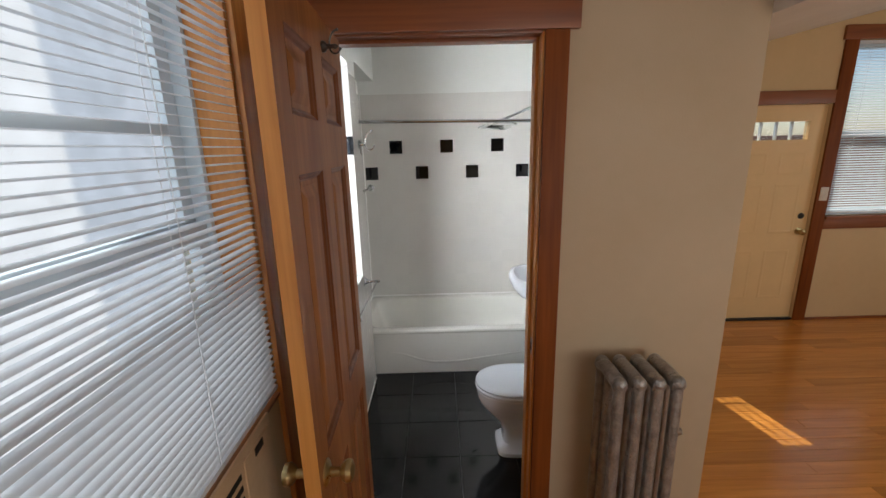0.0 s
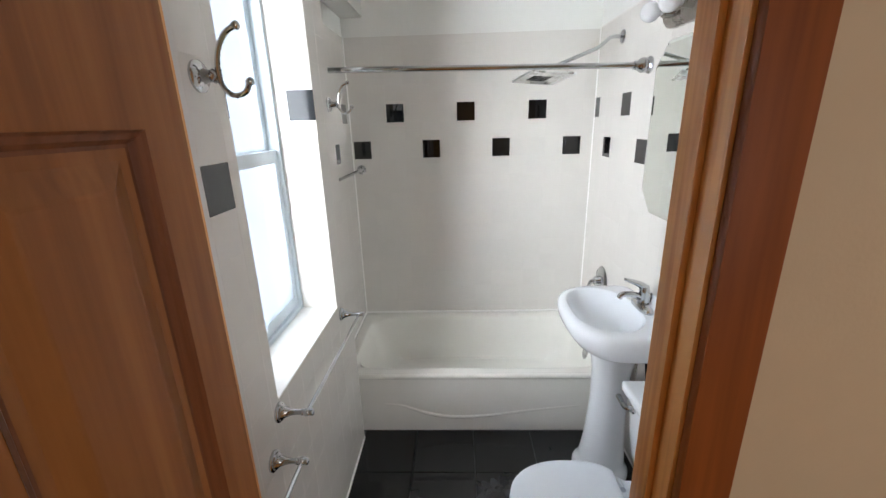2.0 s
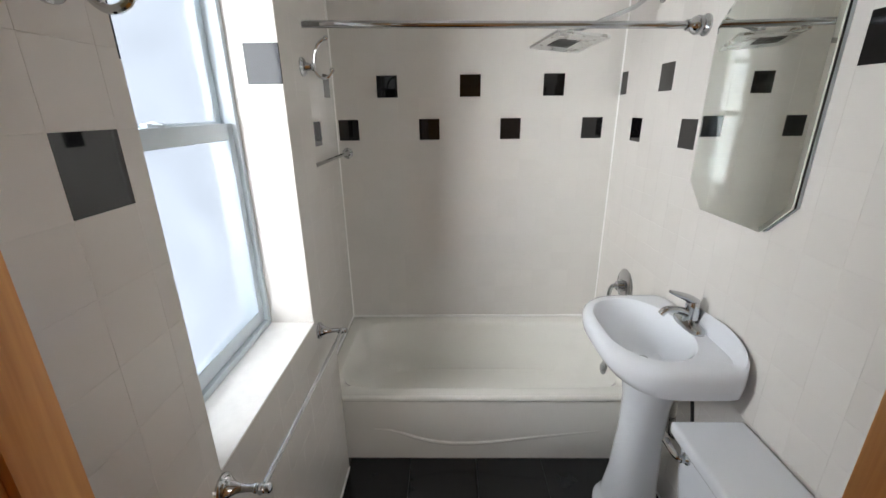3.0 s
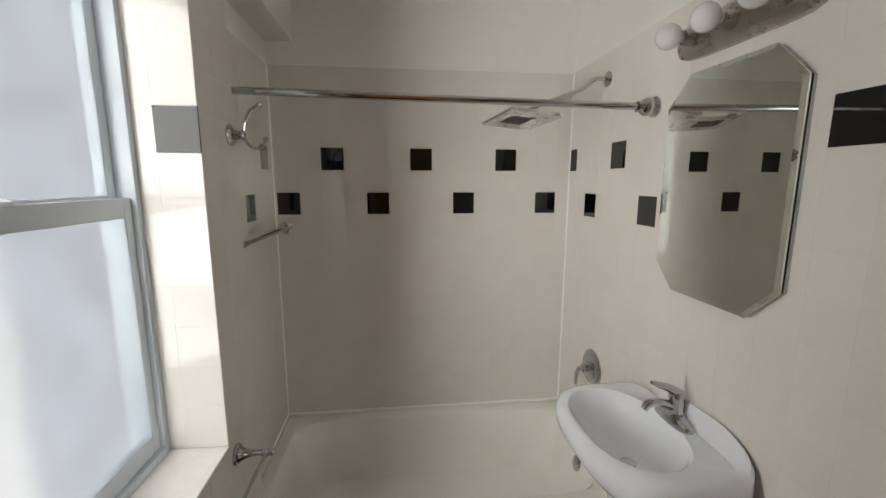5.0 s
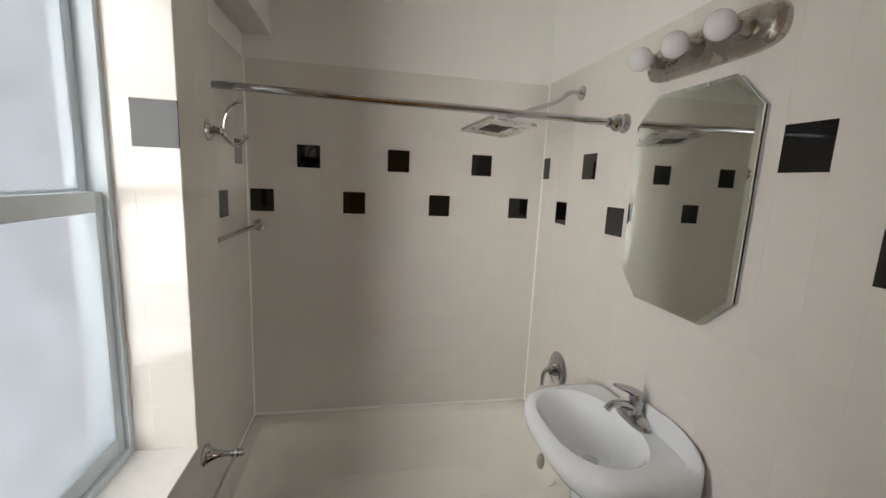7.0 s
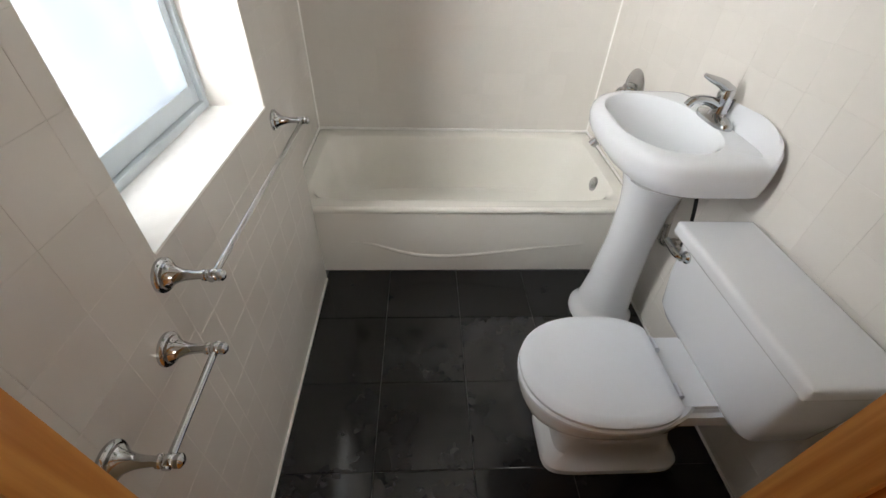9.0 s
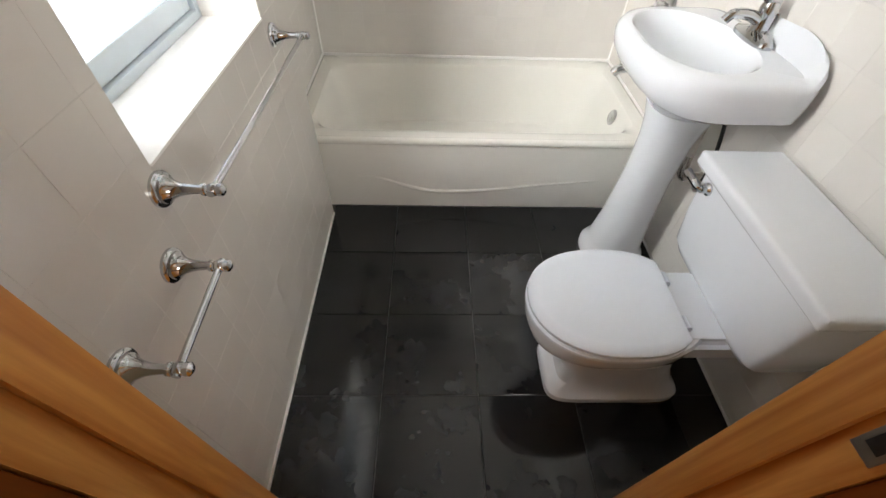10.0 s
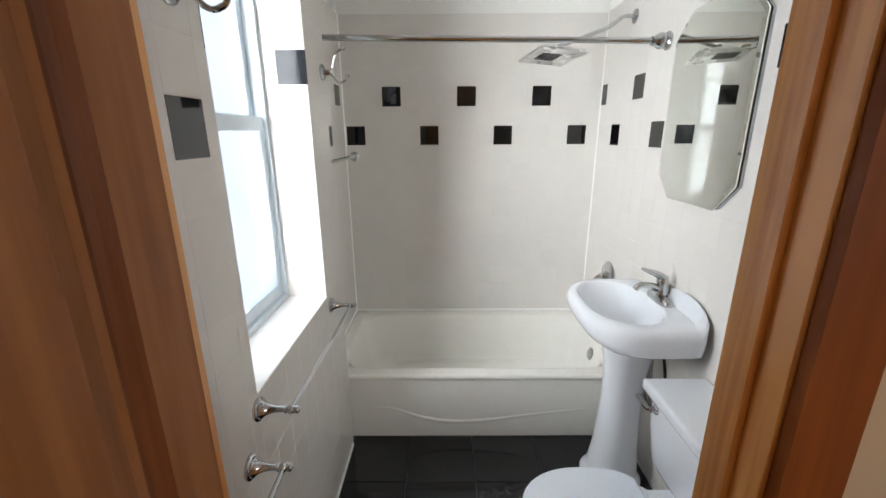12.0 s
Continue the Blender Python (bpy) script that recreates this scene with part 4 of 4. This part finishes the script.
# ---- outer room: radiator, window, blinds, wall unit, front door ----
radiator = thing("radiator", (0.86, 1.13, 0), "old silver-painted cast-iron column radiator by the wall", "radiator")
for k in range(4):
    x = 0.768 + k * 0.070
    bm = bmesh.new()
    for y in (1.055, 1.135, 1.215):
        tube(bm, [(x, y, 0.10), (x, y, 0.86)], 0.021, 12, 1)
    for z in (0.12, 0.855):
        tube(bm, [(x, 1.045, z), (x, 1.09, z + 0.012), (x, 1.18, z + 0.012), (x, 1.225, z)], 0.027, 12, 4)
    for y in (1.055, 1.215):
        ball(bm, (x, y, 0.868), 0.027, 12)
    if k in (0, 3):
        for y in (1.06, 1.21):
            tube(bm, [(x, y, 0.12), (x, y, 0.0)], 0.018, 10, 1, taper=(1.0, 1.3))
    part("section", bm, RADIATOR, radiator)
bm = bmesh.new()
lathe(bm, (1.02, 1.135, 0.60), (1, 0, 0), [(0, 0.010), (0.02, 0.010), (0.022, 0.016), (0.045, 0.014), (0.048, 0.002)], 14)
part("air_vent", bm, NICKEL, radiator)
bm = bmesh.new()
tube(bm, [(0.755, 1.135, 0.12), (1.03, 1.135, 0.12)], 0.02, 12, 1)
part("connecting_pipe", bm, RADIATOR, radiator)
bm = bmesh.new()
tube(bm, [(0.768, 1.135, 0.83), (0.98, 1.135, 0.83)], 0.018, 12, 1)
part("connecting_pipe", bm, RADIATOR, radiator)

room_window = sash_window("window_2", "wide double-hung window with white sashes and orange wood casing", LC + 0.02, LC + 0.10, WINY0, WINY1, WINZ0, WINZ1, 1.50, 0.03, 0.05, VINYL, (CLEAR, CLEAR))
bm = boxes((LC + 0.03, WINY0 + 0.05, 1.755, LC + 0.055, WINY1 - 0.05, 1.785), bevel=0.003)
part("glazing_bar", bm, VINYL, room_window)
for row in ((LX + 0.001, WINY1, 0.0, LX + 0.02, WINY1 + 0.11, WINZ1 + 0.12), (LX + 0.001, WINY0 - 0.11, WINZ0 - 0.03, LX + 0.02, WINY0, WINZ1 + 0.12)):
    part("casing", boxes(row, bevel=0.003), JAMB_WOOD, room_window, "orange stained casing")
part("casing", boxes((LX + 0.001, WINY0, WINZ1, LX + 0.02, WINY1, WINZ1 + 0.12), bevel=0.003), TRIM_Y, room_window)
part("window_sill", boxes((LX - 0.10, WINY0 + 0.002, WINZ0, LX + 0.018, WINY1 - 0.014, WINZ0 + 0.012), bevel=0.005), TRIM_Y, room_window)
part("reveal_lining", boxes((LC + 0.10, WINY1 - 0.012, WINZ0, LX, WINY1 - 0.001, WINZ1)), EDGE_WOOD, room_window)


def venetian_blind(name, label, along, a0, a1, across, z0, z1, pitch, depth, tilt, cords):
    """Slats between z0 and z1; along 'y' or 'x' is the run, across the plane they hang in."""
    mid = (a0 + a1) / 2
    base = (across, mid, z0) if along == "y" else (mid, across, z0)
    ob = thing(name, base, label, "window blind")

    def put(u0, v0, w0, u1, v1, w1, bevel=0.0):
        return boxes((v0, u0, w0, v1, u1, w1) if along == "y" else (u0, v0, w0, u1, v1, w1), bevel=bevel)

    part("head_rail", put(a0, across - 0.013, z1, a1, across + 0.013, z1 + 0.026, 0.003), BLIND, ob)
    part("bottom_rail", put(a0, across - 0.012, z0, a1, across + 0.012, z0 + 0.014, 0.003), BLIND, ob)
    me = None
    n = int((z1 - z0 - 0.02) / pitch)
    for k in range(n):
        if me is None:
            bm = bmesh.new()
            pts = []
            for i in range(5):
                s = -0.5 + i / 4
                pts.append((s * depth, 0.0022 * (1 - (2 * s) ** 2)))
            ca, sa = math.cos(radians(tilt)), math.sin(radians(tilt))
            prof = [(p * ca - q * sa, p * sa + q * ca) for p, q in pts]
            rows = []
            for u in (a0 - mid, a1 - mid):
                rows.append([bm.verts.new((p, u, q) if along == "y" else (u, p, q)) for p, q in prof] )
            for i in range(4):
                bm.faces.new((rows[0][i], rows[0][i + 1], rows[1][i + 1], rows[1][i]))
            me = bpy.data.meshes.new("slat")
            bm.to_mesh(me)
            bm.free()
            me.materials.append(BLIND)
            for p in me.polygons:
                p.use_smooth = True
        s = new("slat", me)
        s.parent = ob
        s.location = (0, 0, 0.02 + (k + 0.5) * pitch)
    for c in cords:
        bm = bmesh.new()
        for d in (-0.5, 0.5):
            p = across + d * depth * 0.8
            tube(bm, [(p, c, z0 + 0.01), (p, c, z1)] if along == "y" else [(c, p, z0 + 0.01), (c, p, z1)], 0.0011, 5, 1)
        part("cord", bm, BLIND, ob)
    return ob


venetian_blind("venetian_blind", "white slatted blind lowered over the wide window, slats half open", "y", WINY0 + 0.02, WINY1 - 0.02, LX + 0.003, WINZ0 + 0.030, WINZ1 - 0.03, 0.0215, 0.025, -7, (-0.5, 0.60))

unit = thing("wall_air_conditioner", (LX, 0.45, 0.45), "beige wall-mounted air conditioner with slotted grille", "air conditioner")
UY0, UY1, UZ0, UZ1, UX = 0.10, 0.83, 0.57, 0.955, LX + 0.030
part("housing", boxes((LX + 0.021, UY0, UZ0, UX + 0.0, UY1, UZ1), (LX + 0.001, UY0 + 0.01, UZ0 + 0.01, LX + 0.0208, UY1 - 0.01, 0.925), bevel=0.004), APPLIANCE, unit)
part("control_panel", boxes((UX, 0.66, UZ0 + 0.03, UX + 0.004, UY1 - 0.02, UZ1 - 0.03), bevel=0.0015), APPLIANCE, unit)
# Solid black strips; the dark inside of the slots is put into their colour.
part("handle_slot", boxes((UX + 0.0042, 0.715, UZ1 - 0.060, UX + 0.0062, 0.765, UZ1 - 0.035), bevel=0.0008), BLACK_GAP, unit, "black slot")
for k in range(9):
    part("louvre_slot", boxes((UX, UY0 + 0.03, UZ0 + 0.05 + k * 0.034, UX + 0.002, 0.64, UZ0 + 0.066 + k * 0.034)), BLACK_GAP, unit)

front = thing("door_front", ((DX0 + DX1) / 2, FY + 0.05, 0), "cream-painted front door with a row of four small panes", "door", kind="structure")
LT0, LT1, LZ0, LZ1 = 2.85, 3.40, 1.705, 1.86
fy0, fy1 = FY + 0.03, FY + 0.075
part("leaf", boxes((DX0 + 0.003, fy0, 0.012, LT0, fy1, DZ1 - 0.003), (LT1, fy0, 0.012, DX1 - 0.003, fy1, DZ1 - 0.003), (LT0, fy0, 0.012, LT1, fy1, LZ0), (LT0, fy0, LZ1, LT1, fy1, DZ1 - 0.003)), DOOR_PAINT, front, smooth=False)
part("lite_frame", boxes((LT0 - 0.025, fy0 - 0.010, LZ0 - 0.025, LT0, fy0, LZ1 + 0.025), (LT1, fy0 - 0.010, LZ0 - 0.025, LT1 + 0.025, fy0, LZ1 + 0.025), (LT0, fy0 - 0.010, LZ0 - 0.025, LT1, fy0, LZ0), (LT0, fy0 - 0.010, LZ1, LT1, fy0, LZ1 + 0.025), bevel=0.002), DOOR_PAINT, front)
for k in range(4):
    a = LT0 + (LT1 - LT0) * k / 4
    g = part("pane", boxes((a + 0.006, fy0 + 0.018, LZ0, a + (LT1 - LT0) / 4 - 0.006, fy0 + 0.022, LZ1)), CLEAR, front, smooth=False)
    g.visible_shadow = False
    if k:
        part("muntin", boxes((a - 0.006, fy0 + 0.005, LZ0, a + 0.006, fy0 + 0.035, LZ1), bevel=0.002), VINYL, front)
for px0, px1 in ((DX0 + 0.12, DX0 + 0.36), (DX1 - 0.36, DX1 - 0.12)):
    for pz0, pz1 in ((1.40, 1.60), (0.86, 1.32), (0.22, 0.70)):
        bm = bmesh.new()
        loops = []
        for inset, d in ((0.0, 0.0), (0.008, 0.0025), (0.018, 0.0025), (0.026, 0.0005), (0.030, 0.0)):
            loops.append([Vector((x, fy0 - 0.001 - d, z)) for x, z in ((px0 + inset, pz0 + inset), (px1 - inset, pz0 + inset), (px1 - inset, pz1 - inset), (px0 + inset, pz1 - inset))])
        rings(bm, loops, cap_start=False)
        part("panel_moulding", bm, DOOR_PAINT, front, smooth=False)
bm = bmesh.new()
lathe(bm, (3.475, fy0, 0.875), (0, -1, 0), [(0, 0.032), (0.006, 0.032), (0.010, 0.014), (0.035, 0.012), (0.042, 0.026), (0.060, 0.026), (0.066, 0.010), (0.067, 0.001)])
part("door_knob", bm, BRASS, front, "aged brass knob")
bm = bmesh.new()
lathe(bm, (3.475, fy0, 1.02), (0, -1, 0), [(0, 0.028), (0.008, 0.027), (0.014, 0.018), (0.020, 0.016), (0.021, 0.001)])
part("deadbolt", bm, DARK_METAL, front)
front_trim = thing("trim_front", (3.5, FY, 0), "dark-stained casing round the front door and window", "trim", kind="structure")
part("door_casing", boxes((DX1, FY - 0.022, 0, GX0 - 0.005, FY - 0.001, GZ1 + 0.0), bevel=0.003), TRIM_V, front_trim)
part("door_casing", boxes((DX0 - 0.115, FY - 0.022, 0, DX0, FY - 0.001, DZ1), bevel=0.003), TRIM_V, front_trim)
part("head_casing", boxes((DX0 - 0.115, FY - 0.022, DZ1, DX1 - 0.002, FY - 0.001, DZ1 + 0.11), bevel=0.003), TRIM_X, front_trim)
part("window_casing", boxes((DX1 - 0.02, FY - 0.024, GZ1, GX1 + 0.12, FY - 0.001, GZ1 + 0.11), bevel=0.003), TRIM_X, front_trim)
part("window_casing", boxes((GX1, FY - 0.022, GZ0, GX1 + 0.11, FY - 0.001, GZ1), bevel=0.003), TRIM_V, front_trim)
part("window_stool", boxes((GX0 - 0.004, FY - 0.040, GZ0 - 0.03, GX1 + 0.12, FY + 0.03, GZ0), bevel=0.003), TRIM_X, front_trim)
part("window_apron", boxes((GX0 - 0.003, FY - 0.020, GZ0 - 0.12, GX1 + 0.11, FY - 0.001, GZ0 - 0.031), bevel=0.003), TRIM_X, front_trim)
part("shoe_moulding", boxes((GX0 - 0.003, FY - 0.016, 0, 5.6, FY - 0.001, 0.022), bevel=0.003), TRIM_X, front_trim)
# Dark strip added under the front door; its colour stands for the black gap.
part("threshold", boxes((DX0, FY - 0.004, 0, DX1, FY + 0.029, 0.020), bevel=0.003), DARK_METAL, front_trim, "dark strip for the black gap under the door")
front_window = thing("window_3", (4.1, FY + 0.08, GZ0), "front window with white sashes", "window", kind="structure")
for row in ((GX0, FY + 0.05, GZ0, GX0 + 0.05, FY + 0.12, GZ1), (GX1 - 0.05, FY + 0.05, GZ0, GX1, FY + 0.12, GZ1), (GX0 + 0.05, FY + 0.05, GZ0, GX1 - 0.05, FY + 0.12, GZ0 + 0.06), (GX0 + 0.05, FY + 0.05, GZ1 - 0.05, GX1 - 0.05, FY + 0.12, GZ1), (GX0 + 0.05, FY + 0.06, 1.72, GX1 - 0.05, FY + 0.11, 1.77)):
    part("window_frame", boxes(row, bevel=0.003), VINYL, front_window)
for z0, z1 in ((GZ0 + 0.06, 1.72), (1.77, GZ1 - 0.05)):
    g = part("pane", boxes((GX0 + 0.05, FY + 0.083, z0, GX1 - 0.05, FY + 0.087, z1)), CLEAR, front_window, smooth=False)
    g.visible_shadow = False
venetian_blind("venetian_blind", "white slatted blind lowered over the front window", "x", GX0 + 0.012, GX1 - 0.012, FY + 0.022, GZ0 + 0.02, GZ1 - 0.03, 0.0215, 0.025, 22, (3.8, 4.13, 4.46))
# Bars in the assumed, unseen opening; they shape the sun patch on the floor.
side = thing("sun_patch_opening", ((SX0 + SX1) / 2, FY + 0.05, SZ0), "narrow unseen opening with thin bars, assumed for the sun patch", "window", kind="structure")
for k in (1, 2):
    x = SX0 + (SX1 - SX0) * k / 3
    part("glazing_bar", boxes((x - 0.005, FY + 0.05, SZ0, x + 0.005, FY + 0.06, SZ1)), VINYL, side)
part("glazing_bar", boxes((SX0, FY + 0.061, SZ0 + 0.13, SX1, FY + 0.07, SZ0 + 0.14)), VINYL, side)
switch = thing("light_switch", (3.60, FY - 0.022, 1.22), "ivory light switch plate on the casing", "switch")
part("plate", boxes((3.565, FY - 0.030, 1.165, 3.635, FY - 0.0225, 1.285), bevel=0.003), SWITCH, switch)
part("toggle", boxes((3.594, FY - 0.040, 1.215, 3.606, FY - 0.0305, 1.235), bevel=0.002), SWITCH, switch)


# ---- tiles ----
TILE_CACHE = {}


def slab(w, h, d, bevel, mat, flat):
    """A tile with softened edges, lying in a wall (flat False: width, depth, height) or in a floor."""
    key = (round(w, 4), round(h, 4), d, mat.name, flat)
    if key not in TILE_CACHE:
        w2, h2, b = w / 2, h / 2, bevel
        rows = [[(-w2, -h2, 0), (w2, -h2, 0), (w2, h2, 0), (-w2, h2, 0)], [(-w2, -h2, d - b), (w2, -h2, d - b), (w2, h2, d - b), (-w2, h2, d - b)],
                [(-w2 + b, -h2 + b, d), (w2 - b, -h2 + b, d), (w2 - b, h2 - b, d), (-w2 + b, h2 - b, d)]]
        vs = [v for r in rows for v in r]
        fs = [(k * 4 + i, k * 4 + (i + 1) % 4, k * 4 + 4 + (i + 1) % 4, k * 4 + 4 + i) for k in (0, 1) for i in range(4)] + [(8, 9, 10, 11)]
        me = bpy.data.meshes.new("tile")
        me.from_pydata(vs, [], fs)
        me.materials.append(mat)
        TILE_CACHE[key] = me
    return TILE_CACHE[key]


def spans(lo, hi, phase, pitch):
    """Tile edges from lo to hi on a grid that passes through phase."""
    cuts = [lo]
    k = math.ceil((lo - phase) / pitch - 1e-6)
    while phase + k * pitch < hi - 0.012:
        if phase + k * pitch > lo + 0.012:
            cuts.append(phase + k * pitch)
        k += 1
    cuts.append(hi)
    return list(zip(cuts, cuts[1:]))


rng = random.Random(4)


def tile_wall(parent, face, us, vs, place, black=(), skip=None, limit=0.0):
    """Square tiles on a wall. face turns tile axes into the wall; place(u, v) gives the spot. Those below limit are joined into one part."""
    low_v, low_f = [], []
    g = 0.0037
    ua, ub, va, vb = us[0][0] + 0.001, us[-1][1] - 0.001, vs[0][0] + 0.001, vs[-1][1] - 0.001
    bm = boxes((-(ub - ua) / 2, -(vb - va) / 2, 0, (ub - ua) / 2, (vb - va) / 2, g))
    bmesh.ops.transform(bm, matrix=Matrix.Translation(place((ua + ub) / 2, (va + vb) / 2)) @ face, verts=bm.verts)
    part("grout", bm, GROUT, parent, smooth=False)
    for u0, u1 in us:
        for v0, v1 in vs:
            if skip and skip((u0 + u1) / 2, (v0 + v1) / 2):
                continue
            cu, cv = (u0 + u1) / 2, (v0 + v1) / 2
            is_black = any(abs(cu - b[0]) < 0.045 and abs(cv - b[1]) < 0.045 for b in black)
            me = slab(u1 - u0 - 0.0007, v1 - v0 - 0.0007, 0.0042, 0.0003, TILE_BLACK if is_black else TILE_WHITE, False)
            tilt = Euler((rng.gauss(0, 0.0014), rng.gauss(0, 0.0014), 0)).to_matrix().to_4x4()
            m = Matrix.Translation(place(cu, cv)) @ face @ tilt
            if cv < limit:
                n = len(low_v)
                low_v += [m @ v.co for v in me.vertices]
                low_f += [tuple(n + i for i in p.vertices) for p in me.polygons]
                continue
            ob = new("tile", me)
            ob.parent = parent
            ob.matrix_basis = m
    if low_v:
        me = bpy.data.meshes.new("lower_tiles")
        me.from_pydata(low_v, [], low_f)
        me.materials.append(TILE_WHITE)
        ob = new("lower_tiles", me)
        ob.parent = parent
        tagged(ob, kind="stuff")


def axes(u, v):
    u, v = Vector(u), Vector(v)
    n = u.cross(v)
    return Matrix((u, v, n)).transposed().to_4x4()


P = 0.11
Z_PHASE = 1.667
rows_z = spans(0.0, ZT, Z_PHASE, P)
zA, zB = Z_PHASE + P / 2, Z_PHASE - 1.5 * P
# back wall
bx = -0.28 + P / 2
tile_wall(wall_back, axes((1, 0, 0), (0, 0, 1)), spans(XA, XR, -0.28, P), [r for r in rows_z if r[1] > 0.33], lambda u, v: Vector((u, YB + EPS, v)),
          [(bx + 4 * P * k, zA) for k in range(-1, 4)] + [(bx + 2 * P + 4 * P * k, zB) for k in range(-1, 3)])
# right wall
PY = 0.1125
ry = 1.97 + PY / 2
tile_wall(wall_right, axes((0, -1, 0), (0, 0, 1)), spans(-YB, -YD, -1.97, PY), rows_z, lambda u, v: Vector((XR + EPS, -u, v + 0.021 * max(0.0, 2.87 + u))),
          [(-(ry + 4 * PY * k), zA) for k in range(-1, 4)] + [(-(ry - 2 * PY + 4 * PY * k), zB) for k in range(0, 4)],
          skip=lambda u, v: -u > TY0 + 0.05 and v < 0.33, limit=0.45)
# left wall: beside and below the window, and the recess
ly = 1.586
tile_wall(wall_left, axes((0, 1, 0), (0, 0, 1)), spans(YD, WY0, ly, P), spans(0.0, ZT, Z_PHASE + 0.025, P), lambda u, v: Vector((XL - EPS, u, v)), [(ly + P / 2, zB + 0.025)])
tile_wall(wall_left, axes((0, 1, 0), (0, 0, 1)), spans(WY0, WY1, ly, P), spans(0.0, WZ0, Z_PHASE, P), lambda u, v: Vector((XL - EPS, u, v)), limit=0.2)
tile_wall(wall_left, axes((0, 1, 0), (0, 0, 1)), spans(WY1, RY, ly, P), rows_z, lambda u, v: Vector((XL - EPS, u, v)))
tile_wall(wall_left, axes((0, 1, 0), (0, 0, 1)), spans(RY, YB, 3.228, P), [r for r in rows_z if r[1] > 0.33], lambda u, v: Vector((XA - EPS, u, v)),
          [(3.228 + P / 2, zA), (3.228 - 1.5 * P, zB)])
# window reveals and sill
tile_wall(wall_left, axes((1, 0, 0), (0, 0, 1)), [(-0.545, -0.485), (-0.485, XL)], spans(WZ0, WZ1 - 0.02, Z_PHASE + 0.012, P), lambda u, v: Vector((u, WY1, v)), [(-0.434, zA + 0.012)])
tile_wall(wall_left, axes((-1, 0, 0), (0, 0, 1)), [(0.383, 0.485), (0.485, 0.545)], spans(WZ0, WZ1 - 0.02, Z_PHASE + 0.012, P), lambda u, v: Vector((-u, WY0, v)), [(0.434, zA + 0.012)])
sill = thing("window_sill", (-0.46, 2.05, WZ0), "smooth white stone sill in the tiled window recess", "sill", kind="structure")
part("slab", boxes((-0.545, WY0 + 0.0045, WZ0 - EPS, XL + 0.003, WY1 - 0.0045, WZ0 + 0.002), bevel=0.002), CAULK, sill)
# caulk lines
caulk = thing("trim_caulk", (0.3, 3.3, 0), "white caulk beads along the corners and the tub", "caulk", kind="structure")
bm = bmesh.new()
for p0, p1, r in (((XR, YB, RIM), (XR, YB, ZT), 0.0062), ((XA, YB, RIM), (XA, YB, ZT), 0.0062), ((XA, YB, RIM + 0.002), (XR, YB, RIM + 0.002), 0.008), ((XR, TY0, RIM + 0.002), (XR, YB, RIM + 0.002), 0.007), ((XA, RY, RIM + 0.002), (XA, YB, RIM + 0.002), 0.008)):
    tube(bm, [p0, p1], r, 8, 1)
part("corner_bead", bm, CAULK, caulk)
part("floor_bead", boxes((XL, YD, 0.0, XL + 0.007, RY - 0.01, 0.010), bevel=0.002), CAULK, caulk)
part("floor_bead", boxes((XR - 0.006, YD, 0.0, XR, TY0, 0.008), bevel=0.002), CAULK, caulk)

# floor tiles
for x0, x1 in spans(XL, XR, -0.092, 0.313):
    for y0, y1 in spans(YD - 0.05, TY0 + 0.01, 2.343, 0.307):
        ob = new("tile", slab(x1 - x0 - 0.003, y1 - y0 - 0.003, 0.006, 0.001, FLOOR_TILE, True))
        ob.parent = bath_floor
        ob.location = ((x0 + x1) / 2, (y0 + y1) / 2, -0.006)

# oak strips of the outer room
count = 0
bulk_v, bulk_f = [], []
for row in range(64):
    y0 = -2.15 + row * 0.0875
    if y0 > FY - 0.02:
        break
    x = (LX if y0 < YD - 0.06 else 1.3) - rng.random() * 0.8
    x_min = LX if y0 < YD - 0.06 else 1.3
    while x < 5.6:
        w = 0.7 + rng.random() * 1.1
        a, b = max(x, x_min), min(x + w, 5.6)
        x += w
        if b - a < 0.05:
            continue
        near = a > 0.9 and a < 4.6 and y0 > 0.2 and count < 280
        if near:
            ob = new("plank", slab(b - a - 0.0012, 0.0863, 0.012, 0.0008, PLANK, True))
            ob.parent = room_floor
            ob.location = ((a + b) / 2, y0 + 0.04375, -0.012)
            count += 1
        else:
            me = slab(b - a - 0.0012, 0.0863, 0.012, 0.0008, PLANK, True)
            n = len(bulk_v)
            bulk_v += [Vector(((a + b) / 2, y0 + 0.04375, -0.012)) + v.co for v in me.vertices]
            bulk_f += [tuple(n + i for i in p.vertices) for p in me.polygons]
me = bpy.data.meshes.new("far_planks")
me.from_pydata(bulk_v, [], bulk_f)
me.materials.append(PLANK)
ob = new("far_planks", me)
ob.parent = room_floor
tagged(ob, kind="stuff")
